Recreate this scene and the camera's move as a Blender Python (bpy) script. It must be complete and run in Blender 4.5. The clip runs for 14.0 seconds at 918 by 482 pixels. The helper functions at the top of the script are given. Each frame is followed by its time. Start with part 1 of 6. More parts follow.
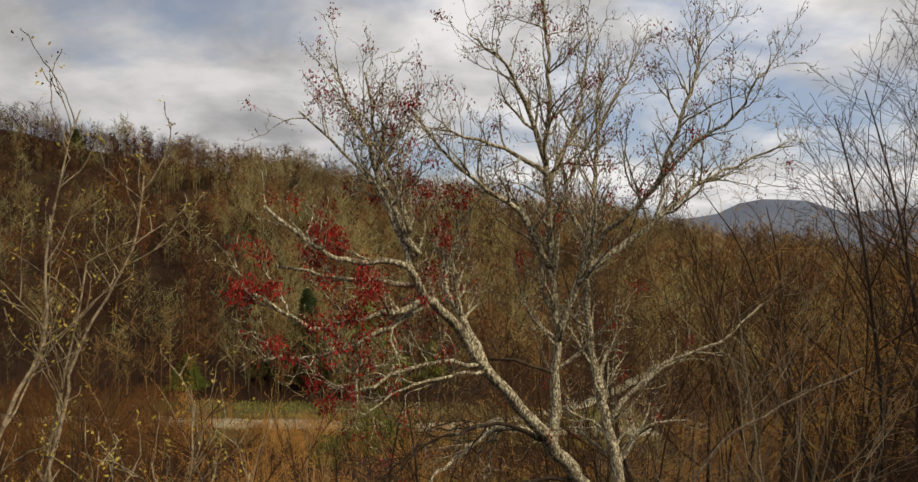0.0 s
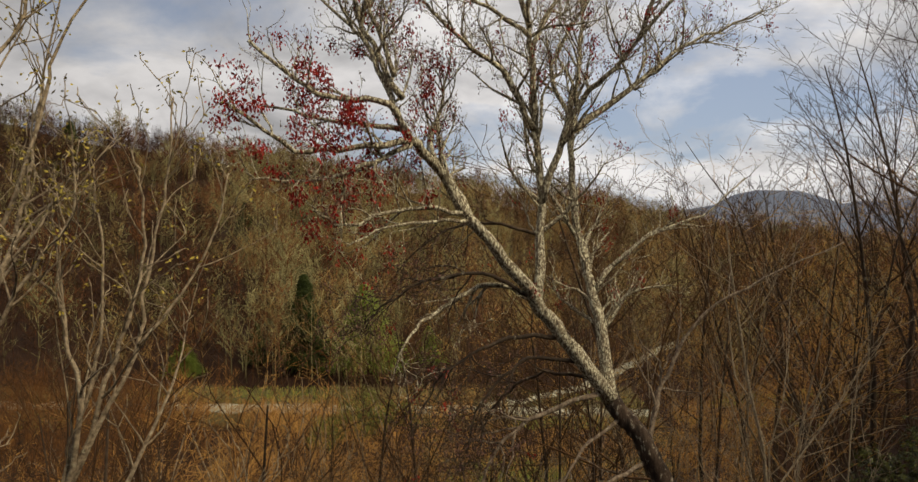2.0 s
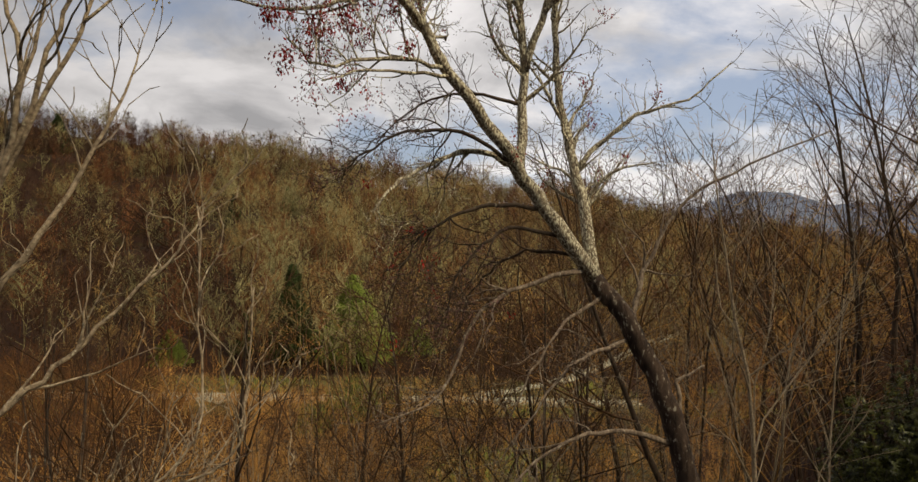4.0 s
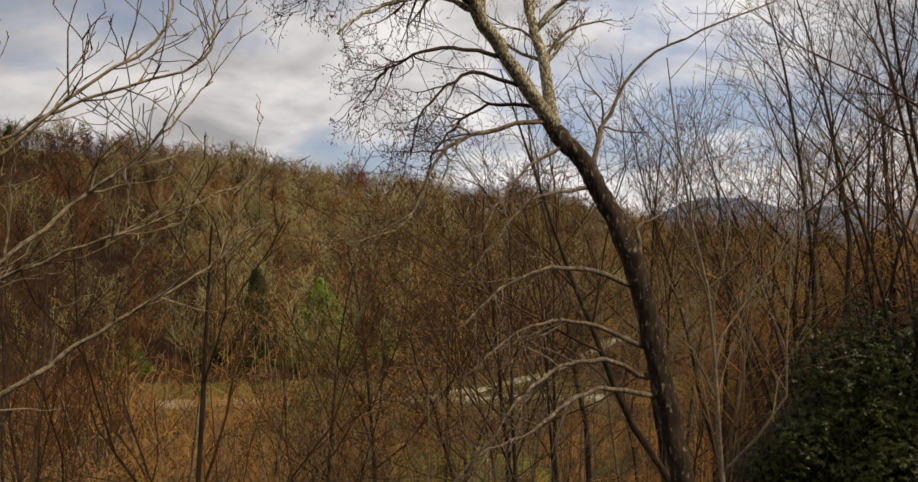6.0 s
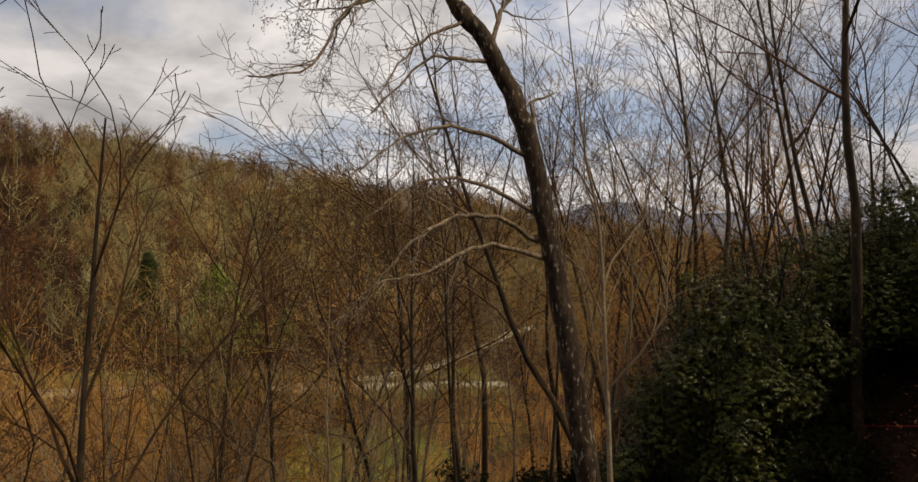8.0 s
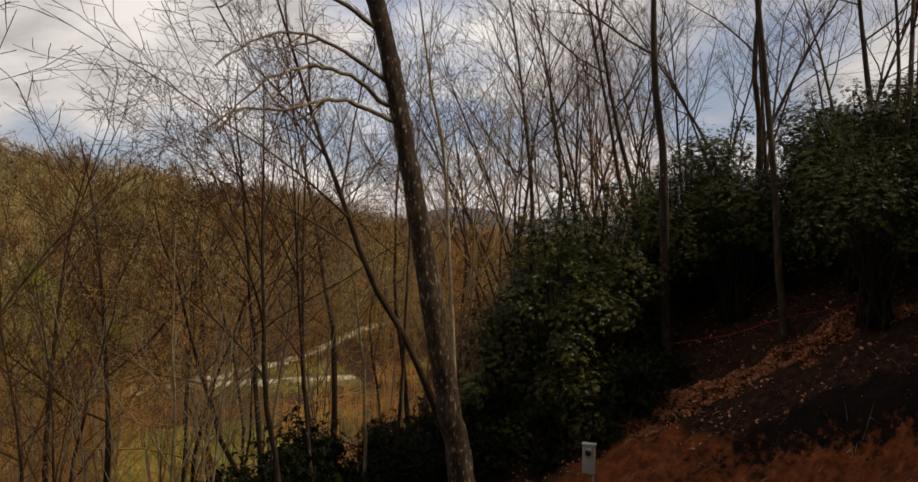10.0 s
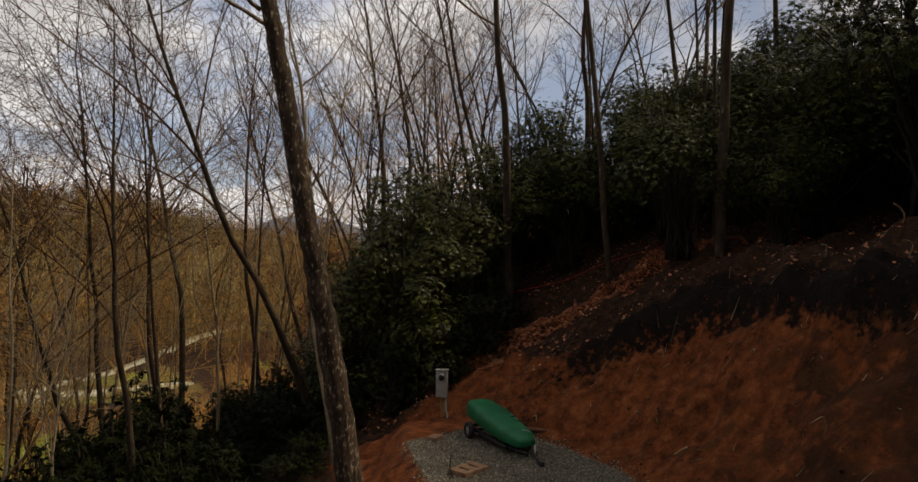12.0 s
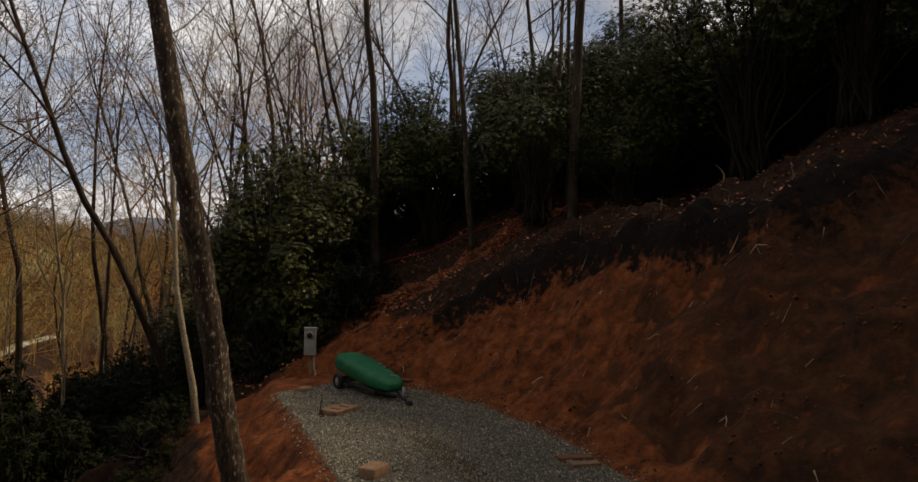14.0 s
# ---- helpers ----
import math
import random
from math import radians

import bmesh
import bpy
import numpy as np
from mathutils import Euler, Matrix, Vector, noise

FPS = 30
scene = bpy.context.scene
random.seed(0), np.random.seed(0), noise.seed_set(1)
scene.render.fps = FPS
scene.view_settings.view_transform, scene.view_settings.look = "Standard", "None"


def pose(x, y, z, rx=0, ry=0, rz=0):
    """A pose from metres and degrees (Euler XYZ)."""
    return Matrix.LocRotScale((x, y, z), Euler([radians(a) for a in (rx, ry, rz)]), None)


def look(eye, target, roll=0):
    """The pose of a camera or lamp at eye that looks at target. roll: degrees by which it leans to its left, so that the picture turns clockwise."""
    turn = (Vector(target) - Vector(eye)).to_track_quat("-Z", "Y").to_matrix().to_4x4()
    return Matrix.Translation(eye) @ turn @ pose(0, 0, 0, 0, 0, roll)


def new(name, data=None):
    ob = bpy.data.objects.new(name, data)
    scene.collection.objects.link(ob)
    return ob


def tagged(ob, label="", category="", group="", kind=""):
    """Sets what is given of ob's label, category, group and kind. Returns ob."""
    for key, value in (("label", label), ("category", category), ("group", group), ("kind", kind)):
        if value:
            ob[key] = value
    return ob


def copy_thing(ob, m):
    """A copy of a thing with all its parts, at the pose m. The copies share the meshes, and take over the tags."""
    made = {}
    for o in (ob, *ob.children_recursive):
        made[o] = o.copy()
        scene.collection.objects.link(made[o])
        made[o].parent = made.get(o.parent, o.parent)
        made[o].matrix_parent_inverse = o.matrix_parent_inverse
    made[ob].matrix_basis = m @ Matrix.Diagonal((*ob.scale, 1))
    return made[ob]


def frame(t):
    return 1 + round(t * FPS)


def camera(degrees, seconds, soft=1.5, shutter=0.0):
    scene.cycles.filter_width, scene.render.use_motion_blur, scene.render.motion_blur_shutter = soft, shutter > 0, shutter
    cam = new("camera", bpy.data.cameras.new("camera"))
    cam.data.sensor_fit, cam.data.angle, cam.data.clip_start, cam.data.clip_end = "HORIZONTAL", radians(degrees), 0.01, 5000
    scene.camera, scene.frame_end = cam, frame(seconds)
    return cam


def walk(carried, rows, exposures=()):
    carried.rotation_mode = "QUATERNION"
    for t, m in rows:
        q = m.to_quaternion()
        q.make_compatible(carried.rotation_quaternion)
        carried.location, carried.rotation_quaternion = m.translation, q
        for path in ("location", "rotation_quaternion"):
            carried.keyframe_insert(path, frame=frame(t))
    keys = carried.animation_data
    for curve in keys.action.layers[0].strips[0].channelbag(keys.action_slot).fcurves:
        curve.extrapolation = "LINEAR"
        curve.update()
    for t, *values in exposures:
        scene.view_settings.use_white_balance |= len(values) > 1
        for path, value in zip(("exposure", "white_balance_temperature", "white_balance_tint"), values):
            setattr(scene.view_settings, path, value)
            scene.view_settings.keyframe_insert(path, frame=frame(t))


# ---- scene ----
cam = camera(67.0, 14.0)
PATH = [
    (0, (0.257, -0.037, 13.368), (0.246, 1.962, 13.325), 0.3),
    (0.5, (0.264, -0.02, 13.019), (0.256, 1.979, 12.97), 0.6),
    (1, (0.317, -0.076, 12.618), (0.31, 1.923, 12.575), 0.4),
    (1.5, (0.355, -0.129, 12.251), (0.35, 1.871, 12.209), 0.2),
    (2, (0.379, -0.169, 11.975), (0.378, 1.83, 11.913), -0.1),
    (2.2, (0.381, -0.183, 11.868), (0.383, 1.815, 11.801), -0.2),
    (4.3, (0.495, -0.055, 10.319), (0.526, 1.944, 10.256), 0.4),
    (4.5, (0.495, -0.089, 10.12), (0.535, 1.91, 10.062), 0.2),
    (5, (0.494, -0.172, 9.658), (0.55, 1.827, 9.613), -0.3),
    (5.5, (0.486, -0.218, 9.248), (0.566, 1.78, 9.207), -0.5),
    (6, (0.487, -0.243, 8.846), (0.613, 1.753, 8.813), -0.7),
    (6.5, (0.49, -0.295, 8.521), (0.673, 1.696, 8.471), 0.1),
    (7, (0.503, -0.406, 8.093), (0.742, 1.58, 8.058), -0.3),
    (7.2, (0.502, -0.438, 7.945), (0.772, 1.544, 7.907), 0.0),
    (9.3, (0.451, -1.023, 6.2), (1.093, 0.87, 6.178), 0.6),
    (9.5, (0.418, -1.121, 6.01), (1.108, 0.756, 5.988), 0.6),
    (10, (0.238, -1.341, 5.544), (1.052, 0.486, 5.528), 0.8),
    (10.5, (0.023, -1.508, 5.114), (0.935, 0.272, 5.106), 0.8),
    (11, (-0.184, -1.685, 4.712), (0.83, 0.038, 4.714), 0.8),
    (11.5, (-0.315, -1.885, 4.291), (0.794, -0.221, 4.305), 0.6),
    (12, (-0.449, -2.055, 3.969), (0.747, -0.453, 3.985), 0.5),
    (12.5, (-0.588, -2.202, 3.683), (0.685, -0.659, 3.702), 0.6),
    (13, (-0.724, -2.289, 3.413), (0.635, -0.822, 3.437), 0.8),
    (13.5, (-0.831, -2.317, 3.17), (0.602, -0.922, 3.199), 0.9),
    (14, (-0.949, -2.344, 2.899), (0.542, -1.012, 2.936), 0.9),
]
walk(cam, [(t, look(eye, target, roll)) for t, eye, target, roll in PATH],
     [(0, -0.36, 6700, 9), (3, -0.33, 6750, 10), (5, -0.27, 6750, 11), (9.5, -0.3, 7100, 12), (14, -0.25, 6900, 11)])


# ---- world, sun ----
world = bpy.data.worlds.new("overcast_sky")
scene.world = world
world.use_nodes = True
wn, wl = world.node_tree.nodes, world.node_tree.links
wn.clear()
SUN_DIR = Vector((0.58, -0.36, 0.73)).normalized()


def wnode(kind, **values):
    n = wn.new(kind)
    for key, value in values.items():
        n.inputs[key].default_value = value
    return n


sky = wn.new("ShaderNodeTexSky")
sky.sky_type, sky.sun_disc = "NISHITA", False
sky.sun_elevation = math.asin(SUN_DIR.z)
sky.sun_rotation = math.atan2(SUN_DIR.x, SUN_DIR.y)
coord = wn.new("ShaderNodeTexCoord")
split = wn.new("ShaderNodeSeparateXYZ")
wl.new(coord.outputs["Generated"], split.inputs[0])


def wmath(op, a, b):
    n = wn.new("ShaderNodeMath")
    n.operation = op
    for i, v in enumerate((a, b)):
        if isinstance(v, (int, float)):
            n.inputs[i].default_value = v
        else:
            wl.new(v, n.inputs[i])
    return n.outputs[0]


# clouds lie on a flat layer, so they crowd together towards the horizon
lift = wmath("ADD", wmath("MAXIMUM", split.outputs["Z"], 0.0), 0.34)
flat = wn.new("ShaderNodeCombineXYZ")
wl.new(wmath("DIVIDE", split.outputs["X"], lift), flat.inputs["X"])
wl.new(wmath("DIVIDE", split.outputs["Y"], lift), flat.inputs["Y"])
cloud = wnode("ShaderNodeTexNoise", Scale=1.3, Detail=10.0, Roughness=0.56, Distortion=0.25)
shade = wnode("ShaderNodeTexNoise", Scale=2.2, Detail=9.0, Roughness=0.55, Distortion=0.3)
move = wnode("ShaderNodeMapping", Location=(2.6, 1.1, 0.0), Scale=(1.25, 1.35, 1.0))
wl.new(flat.outputs[0], move.inputs["Vector"])
wl.new(move.outputs[0], cloud.inputs["Vector"])
wl.new(move.outputs[0], shade.inputs["Vector"])
cover = wn.new("ShaderNodeValToRGB")
cover.color_ramp.elements[0].position, cover.color_ramp.elements[0].color = 0.37, (0, 0, 0, 1)
cover.color_ramp.elements[1].position, cover.color_ramp.elements[1].color = 0.52, (1, 1, 1, 1)
tone = wn.new("ShaderNodeValToRGB")
tone.color_ramp.elements[0].position, tone.color_ramp.elements[0].color = 0.34, (0.48, 0.48, 0.50, 1)
tone.color_ramp.elements[1].position, tone.color_ramp.elements[1].color = 0.62, (1.0, 0.985, 1.0, 1)
wl.new(shade.outputs["Fac"], tone.inputs[0])
blue = wn.new("ShaderNodeMix")
blue.data_type = "RGBA"
blue.inputs[0].default_value = 0.55
thin = wn.new("ShaderNodeMix")
thin.data_type, thin.blend_type = "RGBA", "MULTIPLY"
thin.inputs[0].default_value = 1.0
thin.inputs[7].default_value = (0.09, 0.09, 0.09, 1)
wl.new(sky.outputs[0], thin.inputs[6])
wl.new(thin.outputs[2], blue.inputs[6])
blue.inputs[7].default_value = (0.50, 0.59, 0.80, 1)
mix = wn.new("ShaderNodeMix")
mix.data_type = "RGBA"
wl.new(cover.outputs[0], mix.inputs[0])
wl.new(blue.outputs[2], mix.inputs[6])
wl.new(tone.outputs[0], mix.inputs[7])
# the cover is thinner and brighter over the end of the valley
toward = wn.new("ShaderNodeVectorMath")
toward.operation = "DOT_PRODUCT"
wl.new(coord.outputs["Generated"], toward.inputs[0])
toward.inputs[1].default_value = Vector((0.30, 0.94, 0.12)).normalized()
opening = wmath("POWER", wmath("MAXIMUM", toward.outputs["Value"], 0.0), 5.0)
wl.new(wmath("SUBTRACT", cloud.outputs["Fac"], wmath("SUBTRACT", wmath("MULTIPLY", opening, 0.10), 0.045)), cover.inputs[0])
glow = wn.new("ShaderNodeMix")
glow.data_type, glow.blend_type = "RGBA", "MULTIPLY"
glow.inputs[0].default_value = 1.0
wl.new(mix.outputs[2], glow.inputs[6])
wl.new(wmath("ADD", wmath("MULTIPLY", opening, 0.40), 0.76), glow.inputs[7])
back = wnode("ShaderNodeBackground", Strength=1.0)
wl.new(glow.outputs[2], back.inputs["Color"])
wout = wn.new("ShaderNodeOutputWorld")
wl.new(back.outputs[0], wout.inputs["Surface"])

sun = new("sun", bpy.data.lights.new("sun", "SUN"))
sun.data.energy, sun.data.angle, sun.data.color = 3.6, radians(6), (1.0, 0.88, 0.66)
sun.matrix_world = look(SUN_DIR * 200, (0, 0, 0))


# ---- materials ----
def material(name, colours, scale=6.0, rough=0.9, bump=0.3, bump_scale=None, spots=None, spot_scale=9.0, spot_at=0.56,
             stretch=(1, 1, 1), metal=0.0, rand=0.0, detail=6.0, island=False, stain=0.0, specular=0.3):
    """colours: two or three stops of a noise; spots: a colour that stands in patches over them; rand: brightness change between objects."""
    m = bpy.data.materials.new(name)
    m.use_nodes = True
    nodes, links = m.node_tree.nodes, m.node_tree.links
    bsdf = nodes["Principled BSDF"]
    bsdf.inputs["Roughness"].default_value, bsdf.inputs["Metallic"].default_value = rough, metal
    bsdf.inputs["Specular IOR Level"].default_value = specular
    tc = nodes.new("ShaderNodeTexCoord")
    mp = nodes.new("ShaderNodeMapping")
    mp.inputs["Scale"].default_value = stretch
    links.new(tc.outputs["Object"], mp.inputs["Vector"])

    def tex(size, deep=detail):
        n = nodes.new("ShaderNodeTexNoise")
        n.inputs["Scale"].default_value, n.inputs["Detail"].default_value, n.inputs["Roughness"].default_value = size, deep, 0.6
        links.new(mp.outputs[0], n.inputs["Vector"])
        return n.outputs["Fac"]

    ramp = nodes.new("ShaderNodeValToRGB")
    ramp.color_ramp.elements[0].position, ramp.color_ramp.elements[1].position = 0.32, 0.68
    ramp.color_ramp.elements[0].color = (*colours[0], 1)
    ramp.color_ramp.elements[1].color = (*colours[-1], 1)
    if len(colours) > 2:
        ramp.color_ramp.elements.new(0.5).color = (*colours[1], 1)
    links.new(tex(scale), ramp.inputs[0])
    out = ramp.outputs[0]
    if spots:
        step = nodes.new("ShaderNodeMapRange")
        step.inputs["From Min"].default_value, step.inputs["From Max"].default_value = spot_at, spot_at + 0.05
        links.new(tex(spot_scale), step.inputs["Value"])
        over = nodes.new("ShaderNodeMix")
        over.data_type = "RGBA"
        links.new(step.outputs[0], over.inputs[0])
        links.new(out, over.inputs[6])
        over.inputs[7].default_value = (*spots, 1)
        out = over.outputs[2]
    if stain:
        wide = nodes.new("ShaderNodeMapRange")
        wide.inputs["From Min"].default_value, wide.inputs["From Max"].default_value = 0.3, 0.7
        wide.inputs["To Min"].default_value, wide.inputs["To Max"].default_value = 1 - stain, 1 + stain
        links.new(tex(scale * 0.13, 3.0), wide.inputs["Value"])
        hue = nodes.new("ShaderNodeHueSaturation")
        links.new(wide.outputs[0], hue.inputs["Value"])
        links.new(out, hue.inputs["Color"])
        out = hue.outputs[0]
    if rand or island:
        info = nodes.new("ShaderNodeNewGeometry" if island else "ShaderNodeObjectInfo")
        span = nodes.new("ShaderNodeMapRange")
        span.inputs["To Min"].default_value, span.inputs["To Max"].default_value = 1 - (rand or 0.3), 1 + (rand or 0.3)
        links.new(info.outputs["Random Per Island" if island else "Random"], span.inputs["Value"])
        hue = nodes.new("ShaderNodeHueSaturation")
        links.new(span.outputs[0], hue.inputs["Value"])
        links.new(out, hue.inputs["Color"])
        out = hue.outputs[0]
    links.new(out, bsdf.inputs["Base Color"])
    if bump:
        b = nodes.new("ShaderNodeBump")
        b.inputs["Strength"].default_value, b.inputs["Distance"].default_value = bump, 0.02
        links.new(tex(bump_scale or scale * 3), b.inputs["Height"])
        links.new(b.outputs[0], bsdf.inputs["Normal"])
    return m


M_TRUNK = material("dark_trunk_bark", [(0.016, 0.010, 0.006), (0.045, 0.027, 0.017), (0.10, 0.066, 0.042)], 14, bump=1.0, bump_scale=26,
                    spots=(0.30, 0.265, 0.20), spot_scale=28, spot_at=0.595, stretch=(1, 1, 0.4), stain=0.3)
M_LICHEN = material("lichened_bark", [(0.04, 0.028, 0.018), (0.17, 0.13, 0.082), (0.38, 0.32, 0.215)], 34, bump=0.8, bump_scale=30,
                    spots=(0.66, 0.61, 0.43), spot_scale=55, spot_at=0.515, stretch=(1, 1, 0.45), stain=0.25)
M_BOUGH = material("grey_brown_bough_bark", [(0.055, 0.036, 0.024), (0.155, 0.112, 0.076), (0.31, 0.24, 0.165)], 30, bump=0.8, bump_scale=32,
                    spots=(0.36, 0.32, 0.24), spot_scale=34, spot_at=0.60, stretch=(1, 1, 0.5), stain=0.3)
M_PALE = material("pale_twig_bark", [(0.084, 0.0571, 0.0347), (0.459, 0.358, 0.23)], 38, bump=0.4, spots=(0.44, 0.39, 0.27), spot_scale=45,
                  spot_at=0.6, stain=0.25)
M_BARK = material("grey_brown_bark", [(0.0221, 0.014, 0.00845), (0.0456, 0.0294, 0.0177), (0.0808, 0.0559, 0.0347)], 12, bump=0.9, bump_scale=24, spots=(0.24, 0.21, 0.15), spot_scale=9,
                  spot_at=0.62, stretch=(1, 1, 0.3), rand=0.3, stain=0.3)
M_TWIG = material("thin_brown_twigs", [(0.0355, 0.0168, 0.00613), (0.0912, 0.045, 0.0156)], 6, bump=0, rand=0.3)
M_TWIG_RED = material("red_budded_twigs", [(0.232, 0.12, 0.0294), (0.568, 0.327, 0.0847)], 3, bump=0, rand=0.3)
M_TWIG_GOLD = material("golden_tan_twigs", [(0.292, 0.146, 0.035), (0.564, 0.303, 0.0841)], 3, bump=0, rand=0.3)
M_WOOD_RED = material("far_red_brown_woods", [(0.0461, 0.0177, 0.00549), (0.216, 0.0824, 0.0237)], 0.075, bump=0, island=True, rand=0.35)
M_WOOD_GREY = material("far_grey_woods", [(0.0651, 0.0393, 0.0122), (0.32, 0.197, 0.0668)], 0.075, bump=0, island=True, rand=0.35)
# dark brown woods; on the far hill cloud shadow is in this colour
M_WOOD_DARK_SHADE = material("far_dark_woods_shade_toned", [(0.0209, 0.00825, 0.00273), (0.0577, 0.0219, 0.00594)], 0.06, bump=0, island=True, rand=0.35)
M_WOOD_OLIVE = material("far_olive_woods", [(0.101, 0.086, 0.0335), (0.367, 0.317, 0.14)], 0.075, bump=0, island=True, rand=0.4)
M_BRUSH = material("golden_brown_brush", [(0.253, 0.121, 0.0273), (0.575, 0.3, 0.0788)], 0.1, bump=0, island=True, rand=0.4)
M_BRUSH_RED = material("russet_brush", [(0.19, 0.085, 0.02), (0.43, 0.205, 0.05)], 0.1, bump=0, island=True, rand=0.4)
M_BRUSH_DARK = material("dark_russet_brush", [(0.0758, 0.031, 0.00728), (0.18, 0.0757, 0.0176)], 0.1, bump=0, island=True, rand=0.4)
M_SAMARA = material("red_seed_clusters", [(0.15, 0.0092, 0.0072), (0.38, 0.0253, 0.0162)], 4, bump=0, island=True, rand=0.4)
M_DRY = material("dry_seed_clusters", [(0.10, 0.05, 0.045), (0.2, 0.11, 0.09)], 4, bump=0, island=True, rand=0.4)
M_YELLOW = material("small_yellow_leaves", [(0.28, 0.21, 0.035), (0.46, 0.37, 0.08)], 4, bump=0, island=True, rand=0.3)
M_RHODO = material("leathery_evergreen_leaves", [(0.00716, 0.0111, 0.0023), (0.074, 0.0812, 0.0126)], 2.5, rough=0.36, bump=0, island=True, rand=0.8, specular=0.14)
# lighter, yellower copy of the leaves above, sunlit tone put into the colour
M_RHODO_SUNLIT = material("sunlit_tone_leaves", [(0.008, 0.011, 0.002), (0.080, 0.084, 0.012)], 1.6, rough=0.34, bump=0, island=True, rand=0.95, specular=0.22)
# darker copy of the evergreen leaves, deep shade put into the colour
M_SHRUB_SHADE = material("shade_darkened_leaves", [(0.00288, 0.00432, 0.00096), (0.0144, 0.0173, 0.00288)], 2.5, rough=0.5, bump=0, island=True, rand=0.7, specular=0.06)
M_STEM = material("shrub_stems", [(0.010, 0.008, 0.005), (0.022, 0.017, 0.011)], 8)
M_FIR = material("conifer_needles", [(0.030, 0.044, 0.011), (0.068, 0.088, 0.020)], 0.8, bump=0, island=True, rand=0.35)
M_FIR_LIGHT = material("light_conifer_needles", [(0.176, 0.238, 0.036), (0.297, 0.364, 0.066)], 0.8, bump=0, island=True, rand=0.35)
M_BUSH = material("yellow_green_bush_leaves", [(0.09, 0.105, 0.02), (0.18, 0.19, 0.036)], 0.8, bump=0, island=True, rand=0.4)
M_ROAD = material("pale_gravel_road", [(0.30, 0.28, 0.19), (0.46, 0.43, 0.31)], 0.5, bump=0.2, bump_scale=8)
M_STONE = material("gravel_stones", [(0.0936, 0.0807, 0.0615), (0.393, 0.346, 0.263)], 20, bump=0.2, island=True, rand=0.65)
M_LITTER = material("fallen_leaves", [(0.28, 0.10, 0.05), (0.55, 0.24, 0.12)], 5, bump=0, island=True, rand=0.5)
M_GRASS = material("dry_meadow_grass", [(0.12, 0.09, 0.035), (0.20, 0.155, 0.062)], 0.08, bump=0, island=True, rand=0.35)
M_GRASS_GREEN = material("green_meadow_grass", [(0.15, 0.165, 0.028), (0.27, 0.27, 0.05)], 0.08, bump=0, island=True, rand=0.35)
M_CLOD = material("clay_clods", [(0.05, 0.018, 0.007), (0.15, 0.05, 0.016)], 3, bump=0.4, island=True, rand=0.6)
M_ROOT = material("pale_roots", [(0.3, 0.22, 0.12), (0.5, 0.4, 0.25)], 10)
M_STICK = material("weathered_sticks", [(0.10, 0.065, 0.035), (0.38, 0.29, 0.18)], 3, bump=0, island=True, rand=0.5)
M_TARP = material("green_tarpaulin", [(0.005, 0.095, 0.038), (0.010, 0.15, 0.06)], 3, rough=0.5, bump=0.5, bump_scale=5, stain=0.15)
M_BLACK = material("black_rubber", [(0.012, 0.012, 0.012), (0.03, 0.03, 0.03)], 12, rough=0.75)
M_STEEL = material("galvanised_steel", [(0.25, 0.25, 0.25), (0.42, 0.42, 0.42)], 8, rough=0.5, metal=0.7)
M_BOX = material("grey_painted_metal", [(0.26, 0.25, 0.23), (0.36, 0.35, 0.32)], 5, rough=0.6, bump=0.1, stain=0.15)
M_POST = material("treated_timber", [(0.24, 0.13, 0.05), (0.38, 0.22, 0.09)], 5, stretch=(4, 4, 0.5))
M_BLOCK = material("tan_concrete", [(0.202, 0.113, 0.066), (0.303, 0.183, 0.111)], 9, bump=0.5)
M_BOARD = material("red_brown_board", [(0.12, 0.05, 0.03), (0.22, 0.1, 0.055)], 6, stretch=(1, 5, 1))
M_TAPE = material("red_tape", [(0.3, 0.03, 0.02), (0.42, 0.05, 0.03)], 6)
# forest of the far ridge, with the blue of haze in its colour
M_RIDGE_HAZE = material("haze_blue_ridge", [(0.10, 0.12, 0.17), (0.16, 0.18, 0.23)], 0.004, bump=0)


